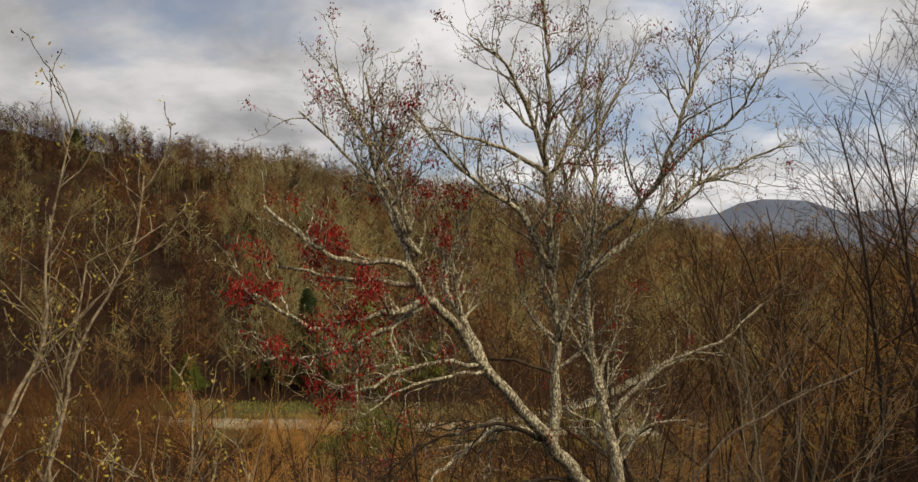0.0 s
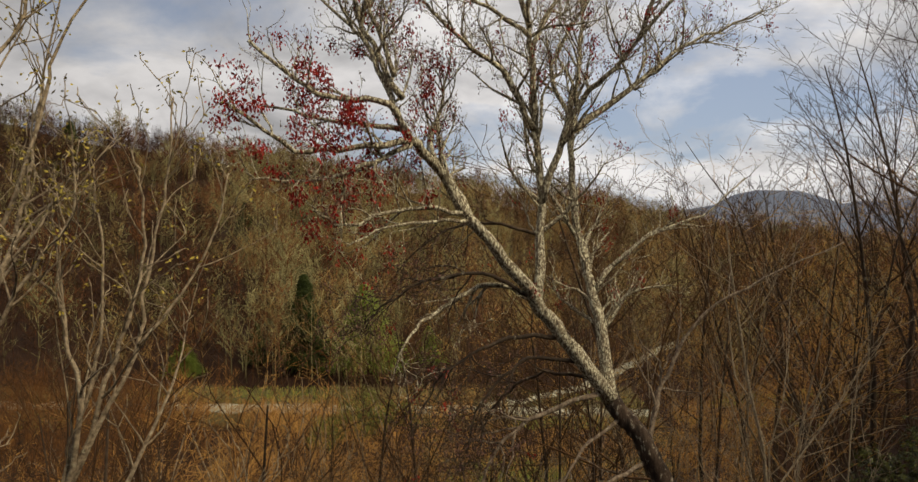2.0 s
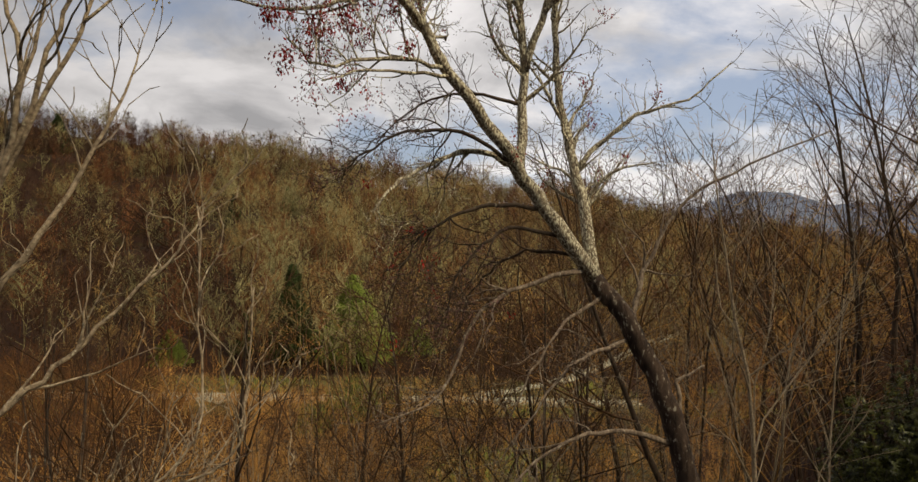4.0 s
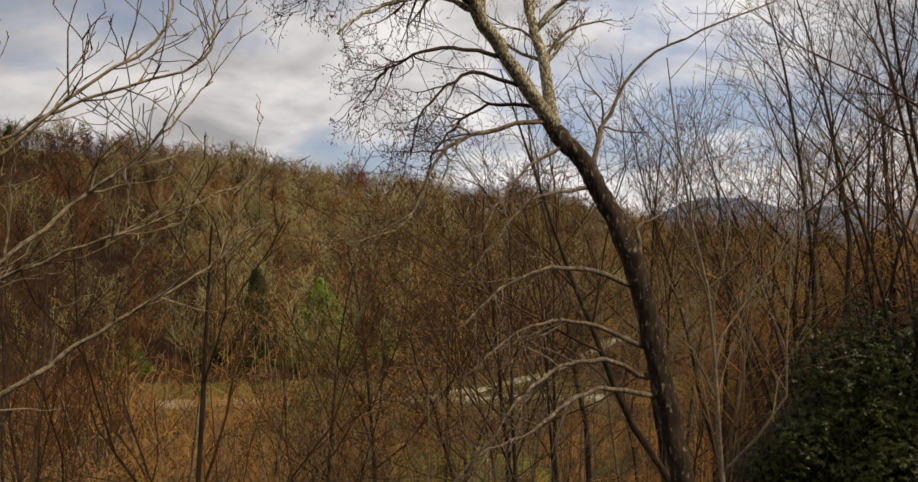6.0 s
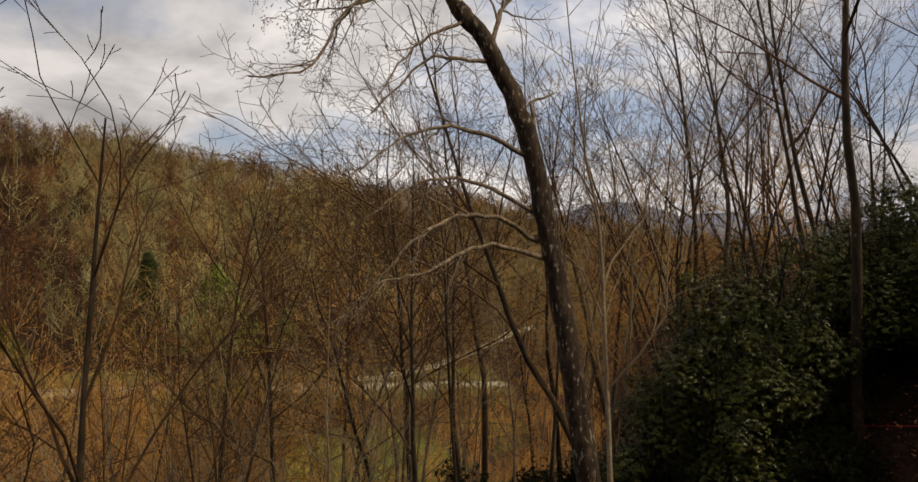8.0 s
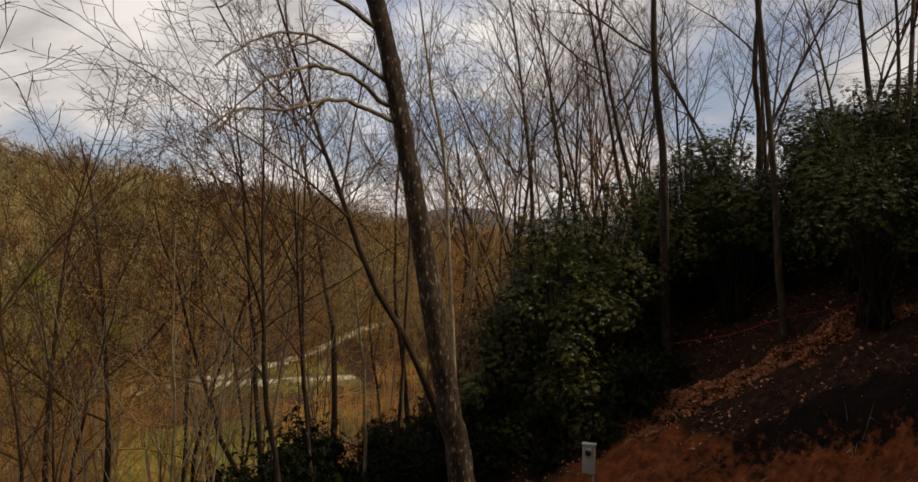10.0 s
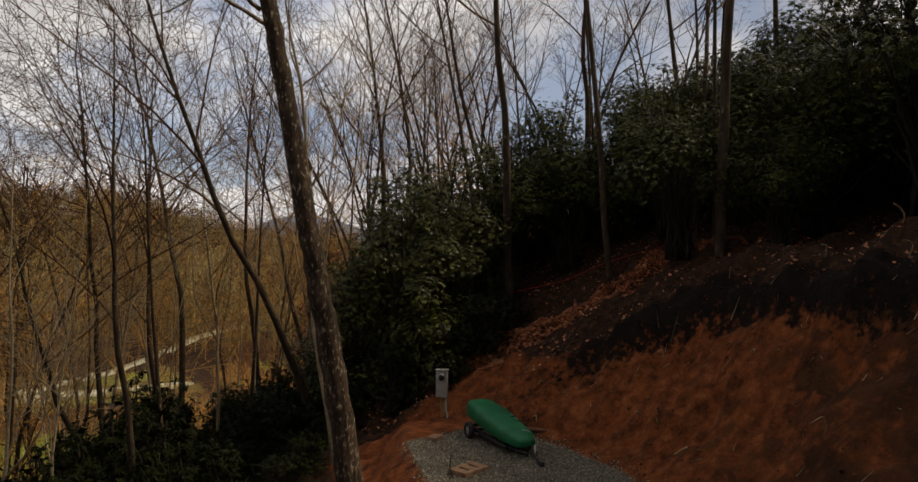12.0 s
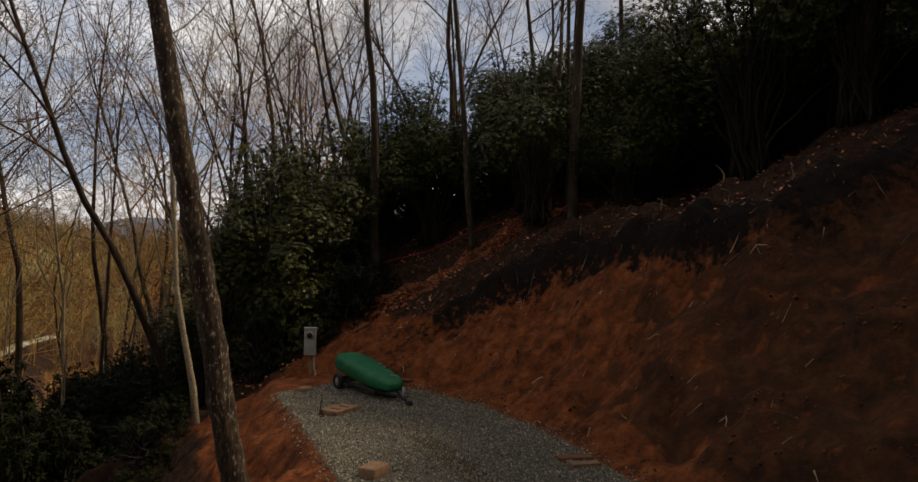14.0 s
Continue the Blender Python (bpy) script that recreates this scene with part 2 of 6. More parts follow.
# ---- mesh helpers ----
class Mesh:
    """Gathers points and faces of one mesh."""

    def __init__(self):
        self.v, self.f = [], []

    def tube(self, pts, radii, sides=6, cap=True, knobs=0.0):
        base = len(self.v)
        last, side = None, Vector((1, 0, 0))
        for i, p in enumerate(pts):
            a = pts[max(i - 1, 0)]
            b = pts[min(i + 1, len(pts) - 1)]
            axis = (Vector(b) - Vector(a)).normalized()
            side = side - axis * side.dot(axis)
            if side.length < 1e-3:
                side = axis.orthogonal()
            side.normalize()
            other = axis.cross(side)
            for k in range(sides):
                w = 2 * math.pi * k / sides
                self.v.append(Vector(p) + (side * math.cos(w) + other * math.sin(w)) * radii[i] * (1 + (random.gauss(0, knobs) if knobs else 0)))
        for i in range(len(pts) - 1):
            for k in range(sides):
                a, b = base + i * sides + k, base + i * sides + (k + 1) % sides
                self.f.append((a, b, b + sides, a + sides))
        if cap:
            self.f.append(tuple(base + k for k in reversed(range(sides))))
            end = base + (len(pts) - 1) * sides
            self.f.append(tuple(end + k for k in range(sides)))

    def box(self, size, at=(0, 0, 0), turn=0.0, bevel=0.0):
        bm = bmesh.new()
        bmesh.ops.create_cube(bm, size=1.0, matrix=Matrix.Translation(at) @ Matrix.Rotation(turn, 4, "Z") @ Matrix.Diagonal((*size, 1)))
        if bevel:
            bmesh.ops.bevel(bm, geom=bm.edges[:], offset=bevel, segments=2, affect="EDGES", profile=0.6)
        self.take(bm)

    def take(self, bm):
        base = len(self.v)
        bm.verts.index_update()
        self.v += [v.co.copy() for v in bm.verts]
        self.f += [tuple(base + v.index for v in f.verts) for f in bm.faces]
        bm.free()

    def data(self, name, mat, smooth=True):
        me = bpy.data.meshes.new(name)
        me.from_pydata([tuple(v) for v in self.v], [], self.f)
        me.materials.append(mat)
        if smooth:
            me.shade_smooth()
        return me


def part(name, gathered, mat, parent, label="", smooth=True):
    ob = new(name, gathered.data(name, mat, smooth))
    ob.parent = parent
    if label:
        tagged(ob, label)
    return ob


def thing(name, label, category, at=None, group=""):
    return_ob = new(name)
    return_ob.empty_display_size = 0.1
    if at is not None:
        return_ob.matrix_basis = at
    return tagged(return_ob, label, category, group)


def arrays(name, verts, faces, mat):
    """A mesh object from arrays of points and of triangles."""
    me = bpy.data.meshes.new(name)
    me.vertices.add(len(verts))
    me.vertices.foreach_set("co", np.ascontiguousarray(verts, dtype=np.float32).ravel())
    me.loops.add(faces.size)
    me.loops.foreach_set("vertex_index", np.ascontiguousarray(faces, dtype=np.int32).ravel())
    me.polygons.add(len(faces))
    me.polygons.foreach_set("loop_start", np.arange(0, faces.size, faces.shape[1], dtype=np.int32))
    me.update(calc_edges=True)
    me.validate()
    me.materials.append(mat)
    return new(name, me)


# ---- the lie of the land ----
LEFT_Y, LEFT_X = (-12, -4, 2, 5.1, 7.5, 10, 11.5), (-4.2, 0.3, 3.4, 4.9, 6.1, 7.2, 8.2)
RIGHT_Y, RIGHT_X = (-12, -4, 0, 2.1, 3.8, 6.3, 8.5, 11.5), (-0.5, 3.8, 6.0, 7.35, 8.4, 9.3, 9.55, 9.7)
PAD_END = 11.2
CREST = 330.0


def soft_max(a, b, k):
    return (a + b + np.sqrt((a - b) ** 2 + k * k)) / 2


def waves(x, y, size, seed):
    """Smooth uneven swells between about -1 and 1."""
    rs = np.random.RandomState(seed)
    out = 0 * x
    for n in range(7):
        w, p, f = rs.rand() * 6.283, rs.rand() * 6.283, (0.6 + 1.3 * rs.rand()) * 6.283 / size
        out = out + np.sin((x * np.cos(w) + y * np.sin(w)) * f + p) / 3.2
    return out


def pad_distance(x, y):
    """Metres outside the edge of the levelled pad; below 0 on it."""
    return np.maximum(np.maximum(np.interp(y, LEFT_Y, LEFT_X) - x, x - np.interp(y, RIGHT_Y, RIGHT_X)), y - PAD_END)


def natural_slope(x, y):
    """The hillside before the pad was cut: a slope up to a bench."""
    s = x - 10 - 0.55 * np.maximum(0, y - 16) - 0.9 * np.maximum(0, y - 44)
    slope = 0.62 * s - 0.35 * np.clip(y - 11.5, -15, 0) - 0.1 * np.maximum(0, y - 11.5) + 0.15 * np.clip((y - 8) / 4, 0, 1) * np.clip((30 - y) / 10, 0, 1)
    bench = 4.0 + 0.1 * (x - 12.5) + 0.2 * np.maximum(0, x - 15.5) - 0.06 * np.maximum(0, y - 11.5) + 0.22 * np.clip(3.6 - y, 0, 7) + 0.5 * np.maximum(0, x - 12.2) * np.clip((4.5 - y) / 4, 0, 1)
    return -soft_max(-slope, -bench, 0.5)


def face(d, y):
    """Height of the cut bank at the distance d from the pad: it steepens upwards."""
    d = np.maximum(d, 0)
    return d * (0.45 + np.clip(0.065 + 0.03 * y, 0.05, 0.16) * np.minimum(d, 4.5))


def upper_slope(x, y):
    """The wooded rise above the bench."""
    return 0.5 * np.maximum(0, x - 20.5 - 0.9 * np.maximum(0, y - 9))


def height(x, y):
    x, y = np.asarray(x, float), np.asarray(y, float)
    slope = natural_slope(x, y)
    slope = soft_max(slope, -15.0, 3.0)
    slope = -soft_max(-slope, -6.5, 1.5) + 0.25 * waves(x, y, 9, 3) * np.clip((np.hypot(x - 9, y - 9) - 6) / 10, 0, 1) + np.minimum(upper_slope(x, y), 14)
    u = np.clip(x / CREST, -0.95, 0.62)
    top = 13.4 + (0.178 - 0.16 * (u + 0.66)) * CREST - 15 + 3.5 * waves(x, 0 * y, 120, 5)
    start = 104 + np.clip(x - 5, 0, 70)
    rise = np.clip((y - start) / (CREST - start), 0, 1)
    rise = rise * (0.8 + 0.2 * rise)
    fall = np.clip((y - CREST) / 500, 0, 1)
    hill = -15 + (top + 15) * rise - fall * 60 + waves(x, y, 70, 8) * 4.0 * np.sin(np.pi * np.clip(rise, 0, 1))
    z = np.where(y > 104, np.maximum(hill, slope - 2 * np.maximum(0, y - 240) / 10), slope)
    d = np.maximum(0, pad_distance(x, y))
    rough = 0.10 * waves(x, y, 1.1, 11) + 0.17 * waves(x, y, 2.7, 12) + 0.07 * waves(x, y, 0.55, 13)
    cut = face(d, y)
    lip = np.clip((cut - z + 0.55) / 0.25, 0, 1)
    cut = cut + 0.4 * lip * lip * (3 - 2 * lip) * np.clip((13 - y) / 2, 0, 1) * (x > 8)
    bank = np.clip(z, -0.7 * d, cut) + rough * np.clip(d / 0.8, 0, 1) * np.clip((14 - d) / 8, 0.25, 1) * (y < 60)
    return np.where(d > 0, np.where(d < 25, bank, z), 0.0) + np.where(d > 0, 0, 0.012 * waves(x, y, 0.9, 4))


def ground_z(x, y):
    return float(height(np.array([x]), np.array([y]))[0])


def build_ground():
    n = 400
    k = np.linspace(-1, 1, n)
    xs = 9 + 3.2 * np.sinh(k * 7.35)
    ys = 8 + 3.2 * np.sinh(k * 7.35)
    gx, gy = np.meshgrid(xs, ys)
    gz = height(gx, gy)
    verts = np.stack([gx.ravel(), gy.ravel(), gz.ravel()], 1)
    i = np.arange(n * n).reshape(n, n)
    faces = np.stack([i[:-1, :-1], i[:-1, 1:], i[1:, 1:], i[1:, :-1]], -1).reshape(-1, 4)
    m = bpy.data.materials.new("forest_ground")
    ob = arrays("ground", verts, faces, m)
    ob.data.shade_smooth()
    d = pad_distance(verts[:, 0], verts[:, 1])
    x, y, z = verts.T
    natural = natural_slope(x, y)
    clay = np.clip((natural + 0.1 - face(d, y)) / 0.8, 0, 1) * (x > 6)
    fill = np.clip((2.2 - d) / 1.2, 0, 1)
    middle = np.interp(y, LEFT_Y, LEFT_X) * 0.5 + np.interp(y, RIGHT_Y, RIGHT_X) * 0.5 - 0.15
    masks = {"track": np.exp(-((x - middle) / 0.3) ** 2) * 0.8 * np.clip((7.5 - y) / 2, 0, 1), "gravel": np.clip((0.15 - np.maximum(d, y - 9.9)) / 0.3, 0, 1), "clay": np.maximum(clay, fill),
             "open": np.clip((x + 8) / 6, 0, 1) * np.clip((0.3 * y + 3 - x) / 5, 0, 1) * np.clip((y - 20) / 8, 0, 1) * (y < 104) + (y > 140) * 0.3,
             # dark topsoil along the crest, the overhang's shade put into its band
             "shaded_topsoil": np.exp(-((natural - face(d, y) - 0.26) / 0.42) ** 2) * (x > 8) * (d > 0) * np.clip((11.0 - y) / 3, 0, 1),
             # brown soil towards the right; the bank's shade there is put into it
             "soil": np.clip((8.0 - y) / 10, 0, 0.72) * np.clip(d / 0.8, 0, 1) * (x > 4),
             "green": np.clip(1.5 - np.hypot((x - 5) / 8, (y - 67) / 10), 0, 1),
             "meadow": np.clip((30 - x) / 6, 0, 1) * np.clip((y - 88) / 5, 0, 1) * np.clip((110 - y) / 6, 0, 1)}
    for key, value in masks.items():
        ob.data.attributes.new(key, "FLOAT", "POINT").data.foreach_set("value", value.astype(np.float32))
    m.use_nodes = True
    nodes, links = m.node_tree.nodes, m.node_tree.links
    bsdf = nodes["Principled BSDF"]
    bsdf.inputs["Roughness"].default_value, bsdf.inputs["Specular IOR Level"].default_value = 0.95, 0.15
    tc = nodes.new("ShaderNodeTexCoord")

    def tex(size, deep=6.0):
        t = nodes.new("ShaderNodeTexNoise")
        t.inputs["Scale"].default_value, t.inputs["Detail"].default_value, t.inputs["Roughness"].default_value = size, deep, 0.65
        links.new(tc.outputs["Object"], t.inputs["Vector"])
        return t.outputs["Fac"]

    def ramp(fac, *stops):
        r = nodes.new("ShaderNodeValToRGB")
        while len(r.color_ramp.elements) < len(stops):
            r.color_ramp.elements.new(0.5)
        for e, (at, c) in zip(r.color_ramp.elements, stops):
            e.position, e.color = at, (*c, 1)
        links.new(fac, r.inputs[0])
        return r.outputs[0]

    def over(fac, a, b):
        x = nodes.new("ShaderNodeMix")
        x.data_type = "RGBA"
        links.new(fac, x.inputs[0])
        links.new(a, x.inputs[6])
        links.new(b, x.inputs[7])
        return x.outputs[2]

    def mask(key, ragged=0.5, size=2.5):
        a = nodes.new("ShaderNodeAttribute")
        a.attribute_name = key
        add = nodes.new("ShaderNodeMath")
        add.operation = "MULTIPLY_ADD"
        links.new(tex(size), add.inputs[0])
        add.inputs[1].default_value = ragged
        links.new(a.outputs["Fac"], add.inputs[2])
        step = nodes.new("ShaderNodeMapRange")
        step.inputs["From Min"].default_value, step.inputs["From Max"].default_value = 0.5 + ragged * 0.5 - 0.12, 0.5 + ragged * 0.5 + 0.12
        links.new(add.outputs[0], step.inputs["Value"])
        return step.outputs[0]

    litter = ramp(tex(7), (0.3, (0.009, 0.005, 0.003)), (0.5, (0.028, 0.013, 0.007)), (0.7, (0.075, 0.033, 0.015)))
    moss = ramp(tex(0.11, 4), (0.5, (0.0, 0.0, 0.0)), (0.66, (1, 1, 1)))
    green = ramp(tex(1.3), (0.3, (0.05, 0.055, 0.014)), (0.7, (0.10, 0.105, 0.026)))
    clay_col = ramp(tex(2.6, 12), (0.33, (0.018, 0.006, 0.003)), (0.45, (0.095, 0.027, 0.009)), (0.58, (0.22, 0.062, 0.018)), (0.76, (0.33, 0.112, 0.036)))
    dry = ramp(tex(0.16), (0.35, (0.05, 0.055, 0.016)), (0.5, (0.09, 0.076, 0.03)), (0.68, (0.15, 0.115, 0.05)))
    stone = ramp(tex(55, 5), (0.32, (0.034, 0.030, 0.024)), (0.68, (0.20, 0.18, 0.145)))
    far = nodes.new("ShaderNodeAttribute")
    far.attribute_name = "open"
    some = nodes.new("ShaderNodeMath")
    some.operation = "MULTIPLY"
    links.new(moss, some.inputs[0])
    links.new(far.outputs["Fac"], some.inputs[1])
    col = over(some.outputs[0], litter, green)
    col = over(mask("meadow", 0.6, 0.2), col, dry)
    turf = ramp(tex(0.5), (0.3, (0.06, 0.06, 0.014)), (0.55, (0.11, 0.125, 0.022)), (0.75, (0.17, 0.15, 0.045)))
    col = over(mask("green", 0.8, 0.25), col, turf)
    streak = nodes.new("ShaderNodeMapping")
    streak.inputs["Scale"].default_value = (1.7, 1.7, 1.1)
    streak.inputs["Rotation"].default_value = (0.5, 0.3, 0.6)
    links.new(tc.outputs["Object"], streak.inputs["Vector"])
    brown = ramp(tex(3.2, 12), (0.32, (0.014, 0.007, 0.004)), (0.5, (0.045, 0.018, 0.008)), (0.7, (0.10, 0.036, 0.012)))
    smear = nodes.new("ShaderNodeTexNoise")
    smear.inputs["Scale"].default_value, smear.inputs["Detail"].default_value, smear.inputs["Roughness"].default_value = 3.0, 12.0, 0.7
    links.new(streak.outputs[0], smear.inputs["Vector"])
    fine_clay = ramp(smear.outputs["Fac"], (0.36, (0.022, 0.008, 0.004)), (0.5, (0.14, 0.04, 0.011)), (0.68, (0.33, 0.12, 0.045)))
    share = nodes.new("ShaderNodeMix")
    share.data_type = "RGBA"
    share.inputs[0].default_value = 0.4
    links.new(clay_col, share.inputs[6])
    links.new(fine_clay, share.inputs[7])
    # clay turns browner to the right: part soil, part shade in the colour
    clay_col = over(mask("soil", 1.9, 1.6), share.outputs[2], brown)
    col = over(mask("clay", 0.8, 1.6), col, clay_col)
    # humus colour taken near black, shade under the lip included
    shaded_humus = ramp(tex(5, 10), (0.35, (0.003, 0.002, 0.0015)), (0.7, (0.016, 0.008, 0.005)))
    col = over(mask("shaded_topsoil", 1.7, 4.0), col, shaded_humus)
    col = over(mask("gravel", 0.5, 2.0), col, stone)
    worn = ramp(tex(14), (0.35, (0.05, 0.038, 0.018)), (0.7, (0.12, 0.092, 0.05)))
    col = over(mask("track", 1.9, 5.0), col, worn)
    links.new(col, bsdf.inputs["Base Color"])
    b = nodes.new("ShaderNodeBump")
    b.inputs["Strength"].default_value, b.inputs["Distance"].default_value = 0.9, 0.05
    links.new(tex(9, 9), b.inputs["Height"])
    links.new(b.outputs[0], bsdf.inputs["Normal"])
    tagged(ob, "red clay bank, leaf litter and grey gravel ground", "ground", kind="structure")
    return ob


build_ground()


def ribbon(name, line, width, mat, label):
    """A road laid along a line of plan points, following the ground."""
    verts, faces = [], []
    pts = [Vector((*p, 0)) for p in line]
    fine = []
    for a, b in zip(pts, pts[1:]):
        steps = max(2, int((b - a).length / 3))
        fine += [a.lerp(b, i / steps) for i in range(steps)]
    fine.append(pts[-1])
    for i, p in enumerate(fine):
        t = (fine[min(i + 1, len(fine) - 1)] - fine[max(i - 1, 0)]).normalized()
        nrm = Vector((-t.y, t.x, 0))
        for k in (-1, -0.9, 0, 0.9, 1):
            q = p + nrm * width * 0.5 * k
            verts.append((q.x, q.y, ground_z(q.x, q.y) + (0.12 if abs(k) < 1 else -0.1)))
    for i in range(len(fine) - 1):
        for k in range(4):
            a = i * 5 + k
            faces.append((a, a + 1, a + 6, a + 5))
    ob = arrays(name, np.array(verts), np.array(faces), mat)
    tagged(ob, label, "road", kind="structure")


ribbon("road", [(-90, 101), (-50, 99), (-27, 98), (-8, 97), (5, 97), (16, 96), (27, 95.5)], 4.2, M_ROAD, "pale gravel valley road across the meadow")
ribbon("road_branch", [(4, 99.8), (10, 102), (20, 110), (30, 124), (40, 140), (55, 156)], 2.2, M_ROAD, "pale gravel track that climbs off the valley road")


# ---- distance: ridge behind the hill, haze put into its blue ----
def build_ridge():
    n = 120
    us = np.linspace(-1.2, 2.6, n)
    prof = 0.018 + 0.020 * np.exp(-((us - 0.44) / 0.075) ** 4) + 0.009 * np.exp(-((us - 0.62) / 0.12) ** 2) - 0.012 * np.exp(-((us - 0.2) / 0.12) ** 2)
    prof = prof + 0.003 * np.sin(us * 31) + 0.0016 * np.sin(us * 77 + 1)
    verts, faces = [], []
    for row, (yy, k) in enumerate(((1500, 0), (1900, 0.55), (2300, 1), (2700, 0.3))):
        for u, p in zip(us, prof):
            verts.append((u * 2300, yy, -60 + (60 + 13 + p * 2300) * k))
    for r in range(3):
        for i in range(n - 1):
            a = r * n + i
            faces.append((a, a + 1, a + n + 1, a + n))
    ob = arrays("backdrop", np.array(verts), np.array(faces), M_RIDGE_HAZE)
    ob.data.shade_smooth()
    tagged(ob, "distant forested mountain ridge, haze put into its blue-grey colour", "mountain", kind="structure")


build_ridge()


# ---- woods far off ----
def spikes(base, tip, radius):
    """Slender three-sided pyramids from base to tip."""
    axis = tip - base
    axis /= np.linalg.norm(axis, axis=1, keepdims=True) + 1e-9
    ref = np.where(np.abs(axis[:, 2:3]) > 0.9, [[1.0, 0, 0]], [[0, 0, 1.0]])
    a = np.cross(axis, ref)
    a /= np.linalg.norm(a, axis=1, keepdims=True) + 1e-9
    b = np.cross(axis, a)
    r = radius[:, None]
    v = np.stack([base + a * r, base + (-0.5 * a + 0.87 * b) * r, base + (-0.5 * a - 0.87 * b) * r, tip], 1)
    i = np.arange(len(base))[:, None] * 4
    f = np.stack([np.concatenate([i, i + 1, i + 3], 1), np.concatenate([i + 1, i + 2, i + 3], 1), np.concatenate([i + 2, i, i + 3], 1)], 1)
    return v.reshape(-1, 3), f.reshape(-1, 3)


def bare_woods(name, xy, tall, mat, label, rs, primaries=14, twigs=40, thick=1.0, slim=1.0):
    """Many bare trees in one mesh: a trunk, rising limbs, and finer shoots off the limbs."""
    n = len(xy)
    foot = np.concatenate([xy, (height(xy[:, 0], xy[:, 1]) - 0.2)[:, None]], 1)
    lean = rs.normal(0, 0.05, (n, 3)) * [1, 1, 0]
    top = foot + (lean + [0, 0, 1]) * tall[:, None]
    B, T, R = [foot], [top], [0.011 * tall * thick * slim]
    spread = (0.20 + 0.14 * rs.rand(n)) * tall
    low = 0.14 + 0.24 * rs.rand(n)
    limbs = []
    for k in range(primaries):
        f = low + (0.92 - low) * rs.rand(n)
        b = foot + (top - foot) * f[:, None]
        w = rs.rand(n) * 6.283
        reach = spread * (1.15 - 0.75 * (f - low) / (1 - low)) * (0.6 + 0.6 * rs.rand(n))
        t = b + np.stack([np.cos(w) * reach, np.sin(w) * reach, reach * (0.45 + 0.9 * rs.rand(n))], 1)
        B.append(b), T.append(t), R.append(0.005 * tall * thick)
        limbs.append((b, t))
    for k in range(twigs):
        b0, t0 = limbs[k % primaries]
        f = 0.3 + 0.65 * rs.rand(n)
        b = b0 + (t0 - b0) * f[:, None]
        t = b + rs.normal(0, 1, (n, 3)) * 0.075 * tall[:, None] + [0, 0, 1] * (0.07 * tall * (0.3 + rs.rand(n)))[:, None]
        B.append(b), T.append(t), R.append(0.0032 * tall * thick / slim)
    v, f = spikes(np.concatenate(B), np.concatenate(T), np.concatenate(R))
    ob = arrays(name, v, f, mat)
    tagged(ob, label, "trees", kind="stuff")
    return ob


def scatter(rs, n, x0, x1, y0, y1, keep):
    out = np.zeros((0, 2))
    while len(out) < n:
        p = np.stack([x0 + (x1 - x0) * rs.rand(n), y0 + (y1 - y0) * rs.rand(n)], 1)
        out = np.concatenate([out, p[keep(p[:, 0], p[:, 1])]])
    return out[:n]


rs = np.random.RandomState(7)


def on_hill(x, y):
    u = x / y
    return (u > -0.85) & (u < 0.95) & (y > 105 + 4 * np.sin(x / 9))


for name, mat, count, label, seed in (
        ("hillside_woods_red", M_WOOD_RED, 2300, "leafless red-brown woods covering the far hillside", 1),
        ("hillside_woods_dark", M_WOOD_DARK_SHADE, 2300, "leafless woods covering the far hillside, shadow put into their dark brown", 4),
        ("hillside_woods_grey", M_WOOD_GREY, 2600, "leafless grey woods covering the far hillside", 2),
        ("hillside_woods_olive", M_WOOD_OLIVE, 2300, "leafless olive-tinted woods covering the far hillside", 3)):
    def zone(x, y, seed=seed):
        w = waves(x, y, 60, 20 + seed) + waves(x, y, 25, 40 + seed) * 0.6
        # dark kind gathers left, where cloud shadow is put into colour, and right
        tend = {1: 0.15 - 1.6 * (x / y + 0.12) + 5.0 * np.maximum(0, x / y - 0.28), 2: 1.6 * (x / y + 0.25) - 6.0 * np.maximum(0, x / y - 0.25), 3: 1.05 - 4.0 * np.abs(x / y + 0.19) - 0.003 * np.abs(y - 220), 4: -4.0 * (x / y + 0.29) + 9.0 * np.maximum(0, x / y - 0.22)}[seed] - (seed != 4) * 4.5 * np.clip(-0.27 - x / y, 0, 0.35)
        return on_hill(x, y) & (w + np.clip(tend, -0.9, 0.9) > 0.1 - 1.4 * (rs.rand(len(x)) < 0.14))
    xy = scatter(rs, count, -300, 300, 104, CREST + 18, zone)
    bare_woods(name, xy, (7 + 8 * rs.rand(count)) * (1 + 0.25 * waves(xy[:, 0], xy[:, 1], 40, 50)), mat, label, rs, slim=0.62)
for name, count, x0, x1, mat in (("crest_woods_dark", 2000, -300, -70, M_WOOD_DARK_SHADE), ("crest_woods_grey", 2000, -90, 300, M_WOOD_GREY)):
    xy = scatter(rs, count, x0, x1, CREST - 50, CREST + 10, on_hill)
    bare_woods(name, xy, 3 + 9 * rs.rand(count) ** 1.5, mat, "bare young woods along the crest of the hill", rs, primaries=11, twigs=22)


